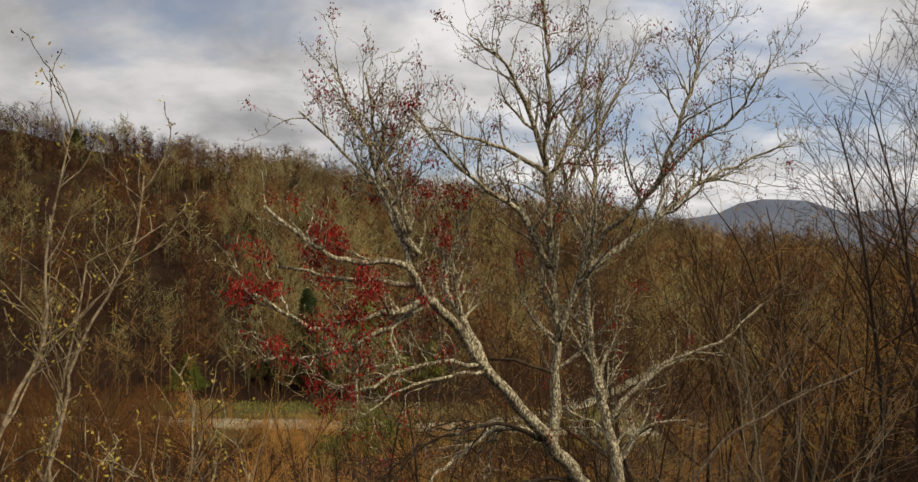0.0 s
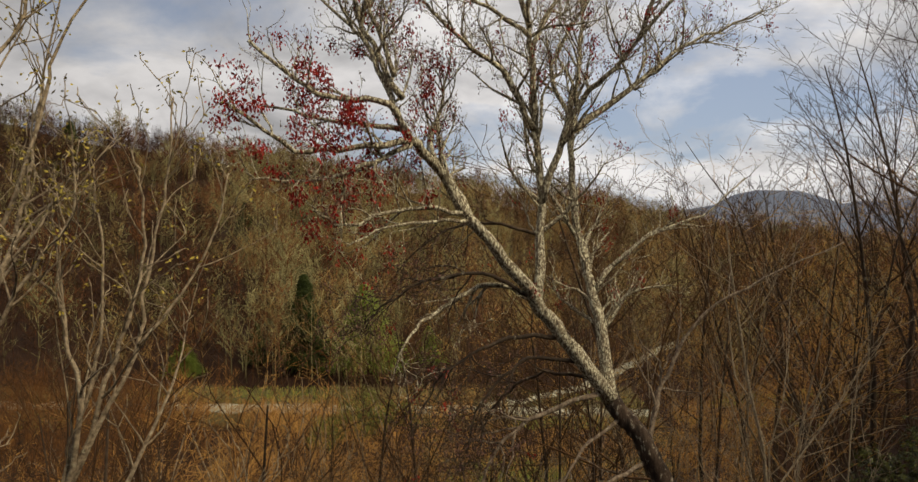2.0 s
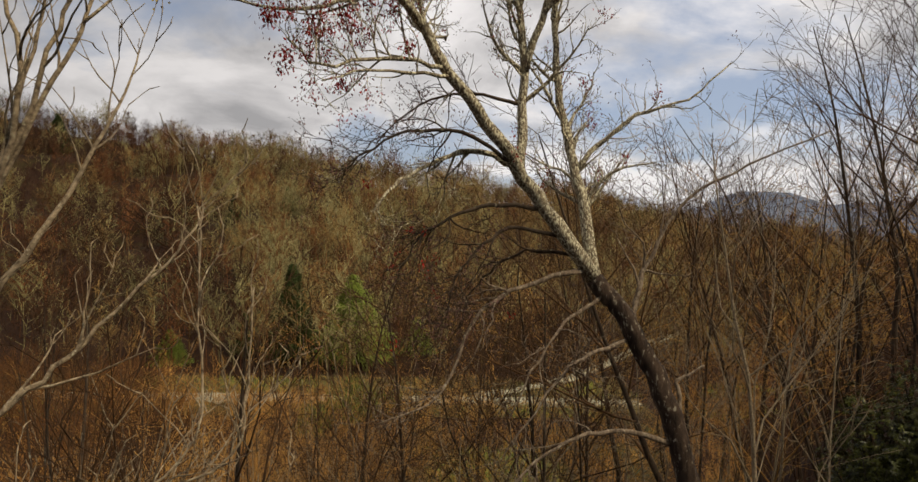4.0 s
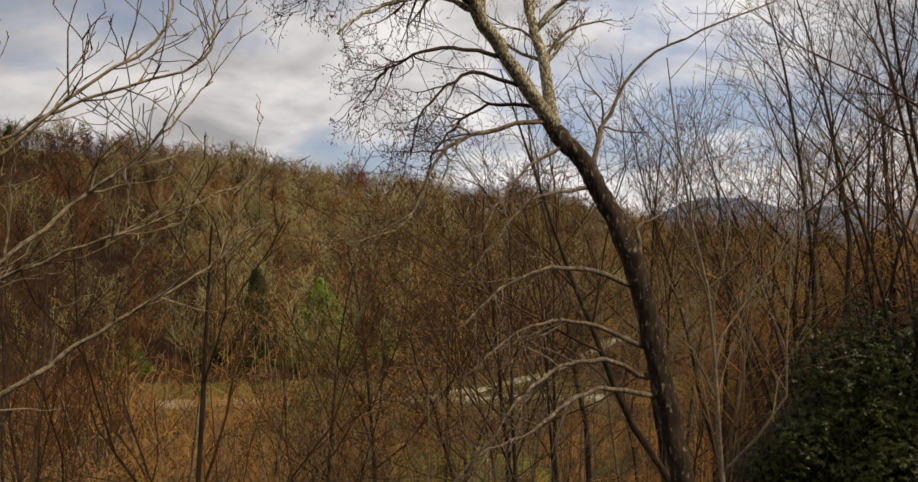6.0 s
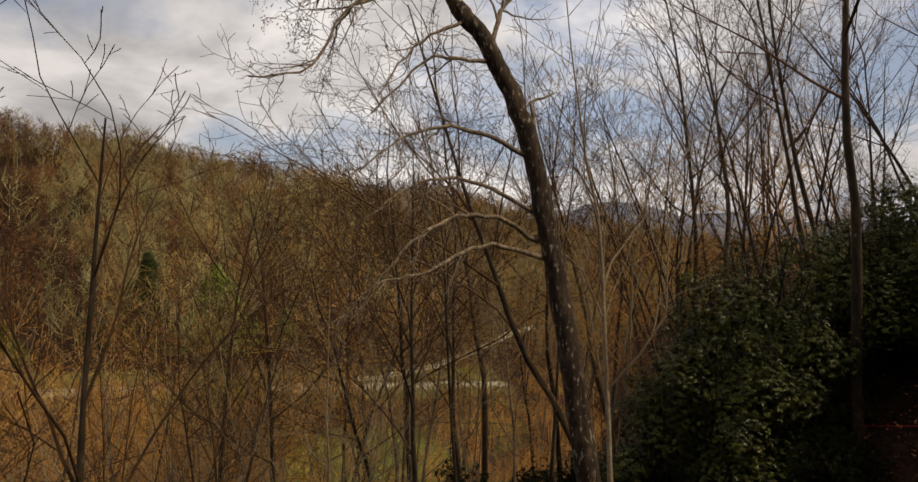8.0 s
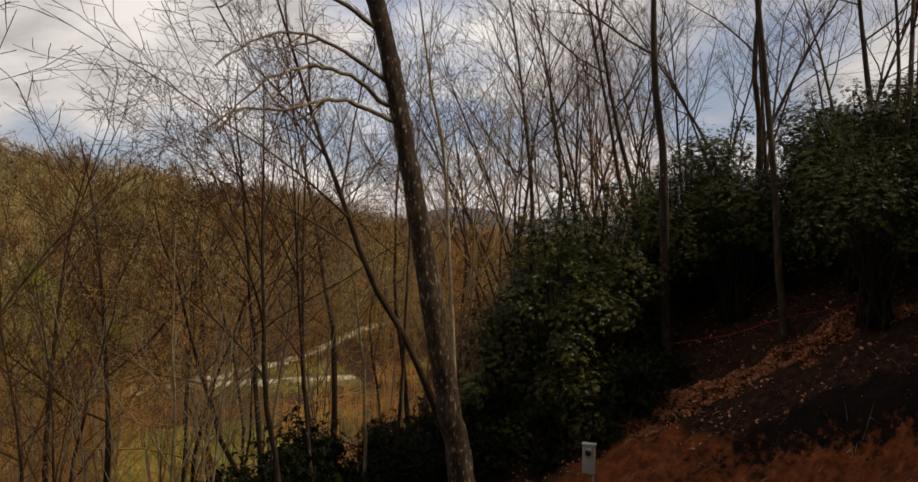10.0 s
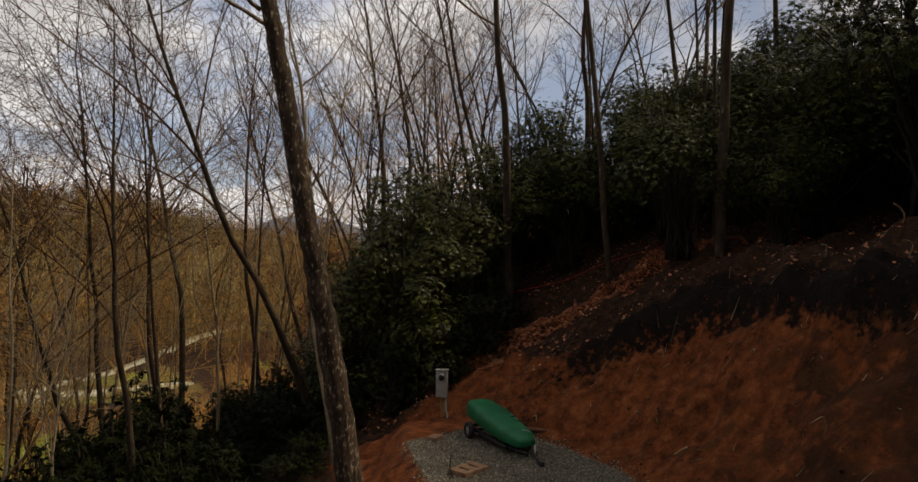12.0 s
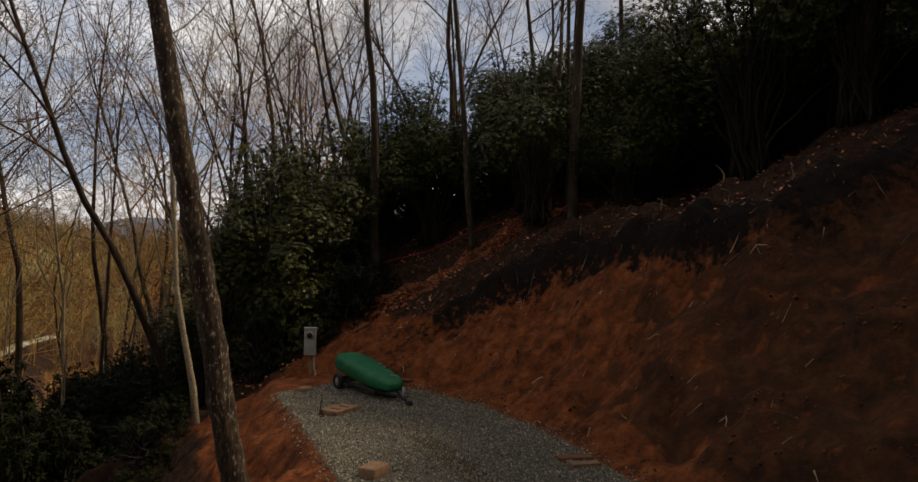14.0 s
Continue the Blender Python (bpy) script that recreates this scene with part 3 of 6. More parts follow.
# ---- growing trees ----
def rough_line(pts, steps, wobble, rng):
    """A bent line through the given points, with small kinks."""
    pts = [Vector(p) for p in pts]
    ends = [pts[0] * 2 - pts[1]] + pts + [pts[-1] * 2 - pts[-2]]
    out = []
    for i in range(1, len(ends) - 2):
        p0, p1, p2, p3 = ends[i - 1:i + 3]
        for s in range(steps):
            t = s / steps
            q = 0.5 * (2 * p1 + (p2 - p0) * t + (2 * p0 - 5 * p1 + 4 * p2 - p3) * t * t + (3 * p1 - p0 - 3 * p2 + p3) * t ** 3)
            if s or i > 1:
                q = q + Vector((rng.gauss(0, wobble), rng.gauss(0, wobble), rng.gauss(0, wobble)))
            out.append(q)
    out.append(pts[-1])
    return out


def aside(axis, angle, rng):
    """A direction that leaves axis at an angle, to a random side."""
    a = axis.orthogonal().normalized()
    return (Matrix.Rotation(rng.uniform(0, 6.283), 3, axis) @ (axis * math.cos(angle) + a * math.sin(angle))).normalized()


def sprout(mesh, line, radii, level, habit, rng, tips=None):
    """Side shoots along a line, and shoots of those in turn."""
    if level >= habit["levels"]:
        return
    length = sum((b - a).length for a, b in zip(line, line[1:]))
    count = max(1, int(length * habit["per_metre"][level] + rng.random()))
    for c in range(count):
        f = rng.uniform(habit["from"][level], 1.0) if c else 0.97
        k = f * (len(line) - 1)
        i = min(int(k), len(line) - 2)
        at = line[i].lerp(line[i + 1], k - i)
        axis = (line[i + 1] - line[i]).normalized()
        r = radii[i] + (radii[i + 1] - radii[i]) * (k - i)
        way = aside(axis, radians(rng.uniform(*habit["angle"])), rng)
        way = (way + Vector((0, 0, habit["lift"]))).normalized()
        reach = habit["reach"][level] * rng.uniform(0.45, 1.15) * (1.15 - 0.5 * f)
        shoot(mesh, at, way, reach, max(min(r * 0.62, reach * 0.028), habit["thin"]), level + 1, habit, rng, tips)


def shoot(mesh, at, way, reach, radius, level, habit, rng, tips=None):
    n = (7, 6, 5, 3, 3)[min(level, 4)]
    pts, radii, p, d = [at], [radius], Vector(at), Vector(way)
    for s in range(n):
        d = (d + Vector((rng.gauss(0, 1), rng.gauss(0, 1), rng.gauss(0, 1))) * habit["kink"] + Vector((0, 0, habit["rise"]))).normalized()
        p = p + d * (reach / n)
        pts.append(p.copy())
        radii.append(max(radius * (1 - 0.75 * (s + 1) / n), habit["thin"] * 0.6))
    mesh.tube(pts, radii, (6, 5, 4, 3, 3)[min(level, 4)], cap=False)
    if tips is not None:
        tips.append((pts[-1], level))
        tips.append((pts[len(pts) // 2], level))
    sprout(mesh, pts, radii, level, habit, rng, tips)


def taper(n, r0, r1):
    return [r0 + (r1 - r0) * (i / (n - 1)) ** 0.8 for i in range(n)]


def clusters(mesh, places, count, size, rng, droop=1.0, hang=1.1):
    """Small hanging bunches of narrow blades round the given places."""
    for p in places:
        for c in range(rng.randint(count // 2, count)):
            a = p + Vector((rng.gauss(0, 1.1), rng.gauss(0, 1.1), rng.gauss(0, hang) - 0.4 * hang)) * size
            d = Vector((rng.gauss(0, 0.6), rng.gauss(0, 0.6), -droop)).normalized() * size * rng.uniform(0.6, 1.3)
            w = d.orthogonal().normalized() * size * 0.26
            w.rotate(Matrix.Rotation(rng.uniform(0, 6.28), 3, d.normalized()))
            n = d.cross(w).normalized() * size * 0.08
            i = len(mesh.v)
            mesh.v += [a, a + d * 0.55 + w, a + d, a + d * 0.55 - w, a + d * 0.5 + n]
            mesh.f += [(i, i + 1, i + 4), (i + 1, i + 2, i + 4), (i + 2, i + 3, i + 4), (i + 3, i, i + 4)]


# ---- the tall lichened maple ----
def build_maple():
    rng = random.Random(21)
    tree = thing("maple_tree", "tall leaning bare maple with pale lichened bark and red seeds", "tree", pose(4.62, 6.72, ground_z(4.62, 6.72) - 0.1))
    inv = tree.matrix_basis.inverted()
    foot = ground_z(4.62, 6.72) - 0.1

    def local(pts):
        return [inv @ Vector(p) for p in pts]

    trunk_pts = [(4.68, 6.7, foot), (4.42, 6.76, -0.3), (4.0, 6.9, 2.4), (3.66, 6.92, 4.05), (3.33, 7.1, 6.2), (3.12, 7.2, 7.4), (2.88, 7.3, 8.5), (2.44, 7.4, 9.45), (2.07, 7.5, 9.95)]
    line = rough_line(local(trunk_pts), 9, 0.008, rng)
    trunk = Mesh()
    radii = [float(np.interp(p.z + foot, (-2, 2.4, 4.0, 6.2, 8.5, 9.95), (0.20, 0.17, 0.148, 0.124, 0.114, 0.10))) + 0.09 * max(0, 1 - i / 9) ** 2 for i, p in enumerate(line)]
    trunk.tube(line, radii, 16, knobs=0.05)
    part("trunk", trunk, M_TRUNK, tree, "leaning grey trunk with pale lichen patches")
    habit = {"levels": 3, "per_metre": (6.5, 9.0, 13.0), "from": (0.12, 0.12, 0.15), "angle": (28, 68), "lift": 0.28, "reach": (0.95, 0.42, 0.15),
             "kink": 0.22, "rise": 0.06, "thin": 0.0034}
    dense = dict(habit, per_metre=(7.5, 9.5, 13.0), reach=(0.8, 0.38, 0.15))
    sparse = dict(habit, per_metre=(4.5, 7.0, 9.0), reach=(0.62, 0.3, 0.13))
    droopy = dict(habit, per_metre=(5.0, 8.0, 10.0), reach=(0.7, 0.38, 0.16), lift=-0.05, rise=-0.01)
    tips = []

    def limb(pts, r0, r1, habit=habit, name="limb", leaf=True, mat=M_LICHEN):
        m = Mesh()
        line = rough_line(local(pts), 4, 0.012, rng)
        radii = taper(len(line), r0, r1)
        m.tube(line, radii, 8, knobs=0.07)
        sprout(m, line, radii, 0, habit, rng, tips if leaf else None)
        part(name, m, mat, tree)

    # the great left limb and what it carries
    limb([(2.07, 7.5, 9.95), (1.5, 7.28, 10.7), (1.17, 7.07, 11.14), (0.84, 6.85, 11.55), (0.48, 6.63, 11.99), (0.15, 6.42, 12.48), (-0.06, 6.2, 12.7)], 0.09, 0.042, dict(droopy, per_metre=(1.4, 5, 5)))
    limb([(-0.06, 6.2, 12.69), (-0.24, 5.98, 12.64), (-0.65, 5.75, 12.58), (-0.96, 5.52, 12.54), (-1.45, 5.3, 12.89)], 0.036, 0.015, sparse)
    limb([(-0.06, 6.2, 12.69), (-0.26, 6.12, 13.03), (-0.67, 6.05, 13.06), (-0.97, 5.98, 13.15), (-1.45, 5.9, 13.53)], 0.038, 0.015, sparse)
    limb([(-0.06, 6.2, 12.69), (-0.28, 6.35, 13.14), (-0.5, 6.5, 13.65), (-0.77, 6.65, 13.95), (-1.36, 6.8, 14.49)], 0.04, 0.01, dense)
    limb([(-0.14, 6.3, 13.1), (-0.53, 6.55, 13.79), (-0.68, 6.8, 14.23), (-0.93, 7.05, 14.67), (-1.13, 7.3, 15.07)], 0.034, 0.009, dense)
    limb([(-0.22, 6.3, 13.3), (-0.44, 6.33, 13.88), (-0.55, 6.27, 14.22), (-0.63, 6.2, 14.74)], 0.028, 0.008, dense)
    limb([(0.55, 6.7, 11.9), (0.28, 7.0, 12.43), (0.06, 7.3, 12.75), (0.2, 7.45, 13.29), (0.3, 7.6, 13.87)], 0.045, 0.01)
    limb([(0.43, 6.6, 12.05), (-0.09, 6.4, 12.08), (-0.65, 6.0, 11.92), (-0.84, 5.6, 12.06)], 0.026, 0.008)
    limb([(1.17, 7.07, 11.14), (0.69, 7.05, 11.3), (0.29, 6.8, 11.13), (-0.04, 6.55, 10.91), (-0.21, 6.3, 10.68)], 0.034, 0.01, droopy, leaf=False)
    limb([(0.48, 6.63, 11.97), (0.14, 6.47, 11.96), (-0.27, 6.13, 11.91), (-0.59, 5.8, 11.75)], 0.022, 0.007, droopy)
    # the upright middle stem
    limb([(1.2, 7.1, 11.1), (1.25, 7.3, 11.79), (1.27, 7.34, 12.3), (1.2, 7.31, 12.92), (1.16, 7.29, 13.62), (1.13, 7.26, 14.03), (1.15, 7.23, 14.75), (1.09, 7.2, 15.5), (1.05, 7.2, 16.3)], 0.06, 0.012)
    limb([(1.13, 7.27, 14.0), (0.9, 7.13, 14.63), (0.72, 6.97, 14.91), (0.39, 6.8, 15.2)], 0.034, 0.009, dense)
    limb([(1.15, 7.3, 13.75), (1.36, 7.47, 14.24), (1.54, 7.63, 14.78), (1.68, 7.8, 15.54)], 0.034, 0.009, dense)
    limb([(1.2, 7.32, 12.92), (0.81, 7.13, 13.52), (0.26, 6.87, 13.9), (-0.25, 6.6, 14.47)], 0.04, 0.009, dense)
    limb([(1.14, 7.27, 13.91), (0.67, 7.03, 14.16), (0.31, 6.77, 14.23), (-0.02, 6.5, 14.29)], 0.03, 0.008, dense)
    # limbs to the other side
    limb([(1.27, 7.34, 12.15), (1.48, 7.27, 12.84), (1.75, 7.13, 13.33), (1.99, 7.0, 13.53), (2.48, 6.87, 14.15), (2.91, 6.73, 14.46), (3.08, 6.6, 14.85)], 0.046, 0.008)
    limb([(1.48, 7.27, 12.84), (2.07, 7.3, 13.27), (2.58, 7.4, 13.68), (3.08, 7.5, 13.97), (3.77, 7.6, 14.29)], 0.042, 0.009)
    limb([(2.2, 6.93, 13.8), (2.43, 7.03, 14.35), (2.63, 7.17, 14.89), (2.75, 7.3, 15.39)], 0.03, 0.008, dense)
    limb([(2.07, 7.5, 9.95), (1.96, 7.68, 10.81), (1.86, 7.87, 11.4), (1.74, 8.05, 12.15), (1.71, 8.23, 13.08), (1.85, 8.42, 13.82), (1.91, 8.6, 14.59), (1.95, 8.7, 15.4)], 0.075, 0.012)
    limb([(1.71, 8.2, 13.2), (1.5, 8.4, 13.75), (1.78, 8.6, 14.36), (2.25, 8.8, 15.13), (2.51, 9.0, 15.63)], 0.034, 0.009, dense)
    limb([(1.9, 7.78, 11.15), (2.27, 7.9, 11.53), (2.64, 8.0, 11.8), (3.3, 8.1, 12.04), (3.82, 8.2, 12.47)], 0.034, 0.008, dict(habit, per_metre=(2.6, 5, 5)))
    limb([(2.42, 7.4, 9.3), (2.62, 7.66, 9.88), (2.8, 7.82, 10.22), (3.26, 7.98, 10.85), (4.03, 8.14, 11.26), (5.08, 8.3, 11.69)], 0.036, 0.009, dict(habit, per_metre=(2.0, 5, 5)), leaf=False, mat=M_BOUGH)
    # drooping lower boughs
    bare = dict(droopy, per_metre=(5.0, 6.5, 7.0), reach=(0.8, 0.36, 0.15), **{"from": (0.3, 0.15, 0.2)})
    for pts, r in (([(1.98, 7.46, 10.05), (1.25, 7.18, 9.9), (0.73, 6.85, 9.58), (0.43, 6.52, 8.95), (-0.16, 6.2, 8.73)], 0.032),
                   ([(2.16, 7.45, 9.78), (1.71, 7.2, 9.5), (1.41, 6.9, 9.18), (1.08, 6.6, 8.68)], 0.024),
                   ([(2.42, 7.38, 9.3), (1.94, 7.0, 9.21), (1.56, 6.6, 9.08), (0.99, 6.2, 8.44)], 0.028),
                   ([(2.86, 7.27, 8.2), (2.28, 7.05, 8.42), (1.78, 6.8, 8.42), (1.31, 6.55, 8.24), (0.88, 6.3, 7.88)], 0.034),
                   ([(2.96, 7.22, 7.54), (2.28, 7.03, 7.84), (1.78, 6.82, 7.88), (1.32, 6.6, 7.7), (0.85, 6.4, 7.3)], 0.03),
                   ([(3.02, 7.2, 7.2), (2.44, 6.9, 7.46), (1.93, 6.6, 7.45), (1.51, 6.3, 7.25), (1.19, 6.0, 7.01), (0.85, 5.85, 6.55)], 0.032),
                   ([(3.08, 7.17, 7.0), (2.38, 6.9, 7.14), (1.93, 6.6, 7.03), (1.51, 6.3, 6.87), (1.03, 6.0, 6.8), (0.65, 5.8, 6.45)], 0.032)):
        limb(pts, r * 1.0, 0.007, bare, "bough", leaf=False, mat=M_BOUGH)
    fine = dict(droopy, per_metre=(6.5, 8.0, 10.0), reach=(0.8, 0.42, 0.2), **{"from": (0.2, 0.12, 0.15)})
    seeds, tips[:] = list(tips), []
    for pts, r in (([(1.5, 7.28, 10.7), (0.9, 7.0, 10.75), (0.5, 6.8, 10.6), (0.2, 6.7, 10.4), (0.0, 6.6, 10.1)], 0.028),
                   ([(1.75, 7.4, 10.4), (1.1, 7.1, 10.5), (0.8, 7.0, 10.3), (0.55, 6.9, 10.0), (0.45, 6.8, 9.6)], 0.026),
                   ([(1.17, 7.07, 11.14), (0.6, 6.7, 11.45), (0.1, 6.4, 11.4), (-0.3, 6.3, 11.2), (-0.5, 6.3, 10.95)], 0.024),
                   ([(1.9, 7.45, 10.2), (1.35, 7.6, 10.25), (0.95, 7.7, 10.0), (0.7, 7.8, 9.7), (0.6, 7.8, 9.35)], 0.024),
                   ([(1.26, 7.3, 11.8), (0.7, 7.4, 11.95), (0.15, 7.4, 11.8), (-0.3, 7.4, 11.4)], 0.022)):
        limb(pts, r, 0.006, fine, "bough", mat=M_BARK)
    hanging = [p for p, lv in tips if lv > 1]
    tips[:] = seeds
    limb([(2.86, 7.28, 8.25), (2.98, 7.35, 8.6), (2.98, 7.4, 8.85), (3.3, 7.5, 9.0)], 0.04, 0.012, dict(bare, per_metre=(1, 3, 3)), "broken_stub", leaf=False, mat=M_BOUGH)
    limb([(-0.06, 6.2, 12.66), (-0.45, 5.95, 12.45), (-0.85, 5.7, 12.3), (-1.3, 5.4, 12.3)], 0.03, 0.009, droopy)
    limb([(-0.1, 6.25, 12.8), (-0.45, 6.3, 12.86), (-0.9, 6.2, 12.9), (-1.4, 6.1, 13.0)], 0.03, 0.012, sparse)
    red, dry = Mesh(), Mesh()
    spread = [(p, tree.matrix_basis @ p) for p, lv in tips if lv > 1]
    left = [p for p, q in spread if -1.5 < q.x < 0.2 and q.z < 12.95]
    upper = [p for p, q in spread if -1.6 < q.x < 0.3 and 12.95 <= q.z < 13.9]
    rest = [p for p, q in spread if q.x >= 0.3 or q.z >= 13.9]
    rng.shuffle(left), rng.shuffle(upper), rng.shuffle(rest)
    outer = [p for p, q in spread if -1.75 < q.x < -0.4 and 12.45 < q.z < 13.4]
    rng.shuffle(outer)
    clusters(red, left[:14] + outer[:44], 75, 0.036, rng, hang=1.2)
    clusters(red, left[80:230], 16, 0.032, rng)
    clusters(red, upper[:44], 55, 0.036, rng, hang=1.4)
    clusters(dry, left[230:600] + upper[44:500], 3, 0.028, rng)
    clusters(red, rest[:130], 34, 0.034, rng, hang=1.4)
    clusters(red, rest[130:420], 6, 0.03, rng)
    clusters(dry, rest[500:2600], 3, 0.028, rng)
    rng.shuffle(hanging)
    clusters(dry, hanging[:700], 5, 0.028, rng)
    clusters(red, hanging[700:712], 20, 0.03, rng)
    tagged(part("red_seed_fringe", red, M_SAMARA, tree, "hanging dark red seed clusters", smooth=False), kind="stuff")
    tagged(part("dry_seed_fringe", dry, M_DRY, tree, "dry brown-pink seed clusters", smooth=False), kind="stuff")


build_maple()


# ---- the pale tree close by ----
def build_near_tree():
    rng = random.Random(5)
    fx, fy = -4.2, 2.4
    foot = ground_z(fx, fy) - 0.1
    tree = thing("young_tree", "slender pale-barked bare tree with a few yellow leaves", "tree", pose(fx, fy, foot))
    inv = tree.matrix_basis.inverted()

    def local(pts):
        return [inv @ Vector(p) for p in pts]

    line = rough_line(local([(fx, fy, foot), (-4.1, 2.4, -2.0), (-3.8, 2.5, 3.0), (-3.4, 2.6, 6.5), (-2.95, 2.7, 8.6), (-2.6, 2.8, 9.8)]), 4, 0.015, rng)
    trunk = Mesh()
    trunk.tube(line, taper(len(line), 0.14, 0.045), 10)
    part("trunk", trunk, M_PALE, tree)
    habit = {"levels": 3, "per_metre": (5.0, 5.5, 4.5), "from": (0.1, 0.15, 0.25), "angle": (30, 65), "lift": 0.3, "reach": (0.52, 0.22, 0.09),
             "kink": 0.13, "rise": 0.06, "thin": 0.0034}
    tips = []
    stools = (-1.42, 2.8, 10.6)
    for pts, r in (([(-2.85, 2.72, 8.9), (-1.9, 2.75, 9.35), (-1.34, 2.8, 9.81), (-1.13, 2.9, 10.0), (-0.93, 3.0, 10.24), (-0.74, 3.1, 10.45), (-0.66, 3.2, 10.65)], 0.02),
                   ([(-2.6, 2.8, 9.8), (-1.75, 2.85, 9.95), (-1.4, 2.9, 10.32), (-1.2, 3.03, 10.7), (-1.05, 3.17, 11.1), (-1.0, 3.3, 11.4)], 0.027),
                   ([(-2.6, 2.8, 9.8), (-1.9, 2.8, 10.15), stools, (-1.23, 2.75, 11.18), (-1.31, 2.78, 11.47), (-1.35, 2.82, 11.77), (-1.38, 2.85, 11.9)], 0.022),
                   ([stools, (-1.24, 2.8, 11.17), (-1.19, 2.87, 11.56), (-1.22, 2.93, 11.92), (-1.3, 3.0, 12.05)], 0.011),
                   ([stools, (-1.18, 2.8, 11.17), (-1.08, 2.86, 11.53), (-1.03, 2.92, 11.78), (-1.07, 2.99, 12.15), (-1.14, 3.05, 12.3)], 0.014),
                   ([stools, (-1.16, 2.85, 11.16), (-1.05, 2.91, 11.44), (-1.02, 2.98, 11.82), (-0.97, 3.04, 12.15), (-0.96, 3.1, 12.55)], 0.014),
                   ([(-1.05, 2.9, 11.42), (-0.89, 3.0, 11.64), (-0.76, 3.1, 11.95), (-0.74, 3.2, 12.2)], 0.008),
                   ([(-2.6, 2.8, 9.8), (-2.0, 2.7, 10.7), (-1.53, 2.7, 11.74), (-1.53, 2.8, 11.9), (-1.52, 2.9, 12.16), (-1.53, 3.0, 12.51), (-1.45, 3.1, 13.2)], 0.02),
                   ([(-2.6, 2.8, 9.8), (-1.9, 2.6, 10.9), (-1.46, 2.6, 11.58), (-1.28, 2.67, 11.87), (-1.23, 2.73, 12.05), (-1.27, 2.8, 12.35)], 0.014),
                   ([(-3.3, 2.6, 7.0), (-1.9, 2.7, 7.85), (-1.18, 2.8, 8.22), (-0.89, 2.85, 8.42), (-0.59, 2.9, 8.59), (-0.4, 2.95, 8.72), (-0.22, 3.0, 8.88)], 0.019),
                   ([(-3.2, 2.65, 7.6), (-1.8, 2.8, 8.4), (-1.22, 2.9, 8.8), (-1.02, 3.0, 9.02), (-0.86, 3.1, 9.15), (-0.68, 3.2, 9.37), (-0.51, 3.3, 9.6)], 0.017),
                   ([(-3.2, 2.65, 7.7), (-1.8, 2.95, 8.45), (-1.2, 3.0, 8.72), (-0.85, 3.05, 8.85), (-0.5, 3.1, 9.0), (-0.3, 3.2, 9.1)], 0.012),
                   ([(-2.2, 2.7, 11.1), (-1.8, 2.85, 11.6), (-1.59, 2.9, 12.06), (-1.5, 3.0, 12.55), (-1.48, 3.1, 12.82), (-1.29, 3.2, 13.25), (-1.28, 3.3, 13.6)], 0.016),
                   ([(-2.0, 2.7, 11.6), (-1.65, 2.7, 12.4), (-1.52, 2.87, 12.88), (-1.58, 3.03, 13.34), (-1.53, 3.2, 13.9)], 0.013),
                   ([(-3.1, 2.68, 8.0), (-1.8, 2.55, 8.6), (-1.18, 2.5, 9.08), (-0.81, 2.62, 9.44), (-0.53, 2.75, 9.71), (-0.57, 2.88, 10.13), (-0.62, 3.0, 10.65)], 0.011),
                   ([(-2.9, 2.7, 8.6), (-1.7, 2.6, 9.0), (-1.2, 2.6, 9.2), (-0.85, 2.7, 9.4), (-0.42, 2.85, 9.6), (-0.38, 2.9, 9.9), (-0.36, 2.95, 10.3)], 0.011)):
        m = Mesh()
        line = rough_line(local(pts), 4, 0.006, rng)
        radii = taper(len(line), r * 0.95, 0.0035)
        m.tube(line, radii, 7)
        sprout(m, line, radii, 0, habit, rng, tips)
        part("limb", m, M_PALE, tree)
    leaves = Mesh()
    high = [p for p, lv in tips if lv > 1 and (tree.matrix_basis @ p).z > 11.6]
    rng.shuffle(high)
    clusters(leaves, high[:520], 3, 0.022, rng, droop=0.4)
    tagged(part("leaves", leaves, M_YELLOW, tree, "few small pale yellow leaves", smooth=False), kind="stuff")


build_near_tree()


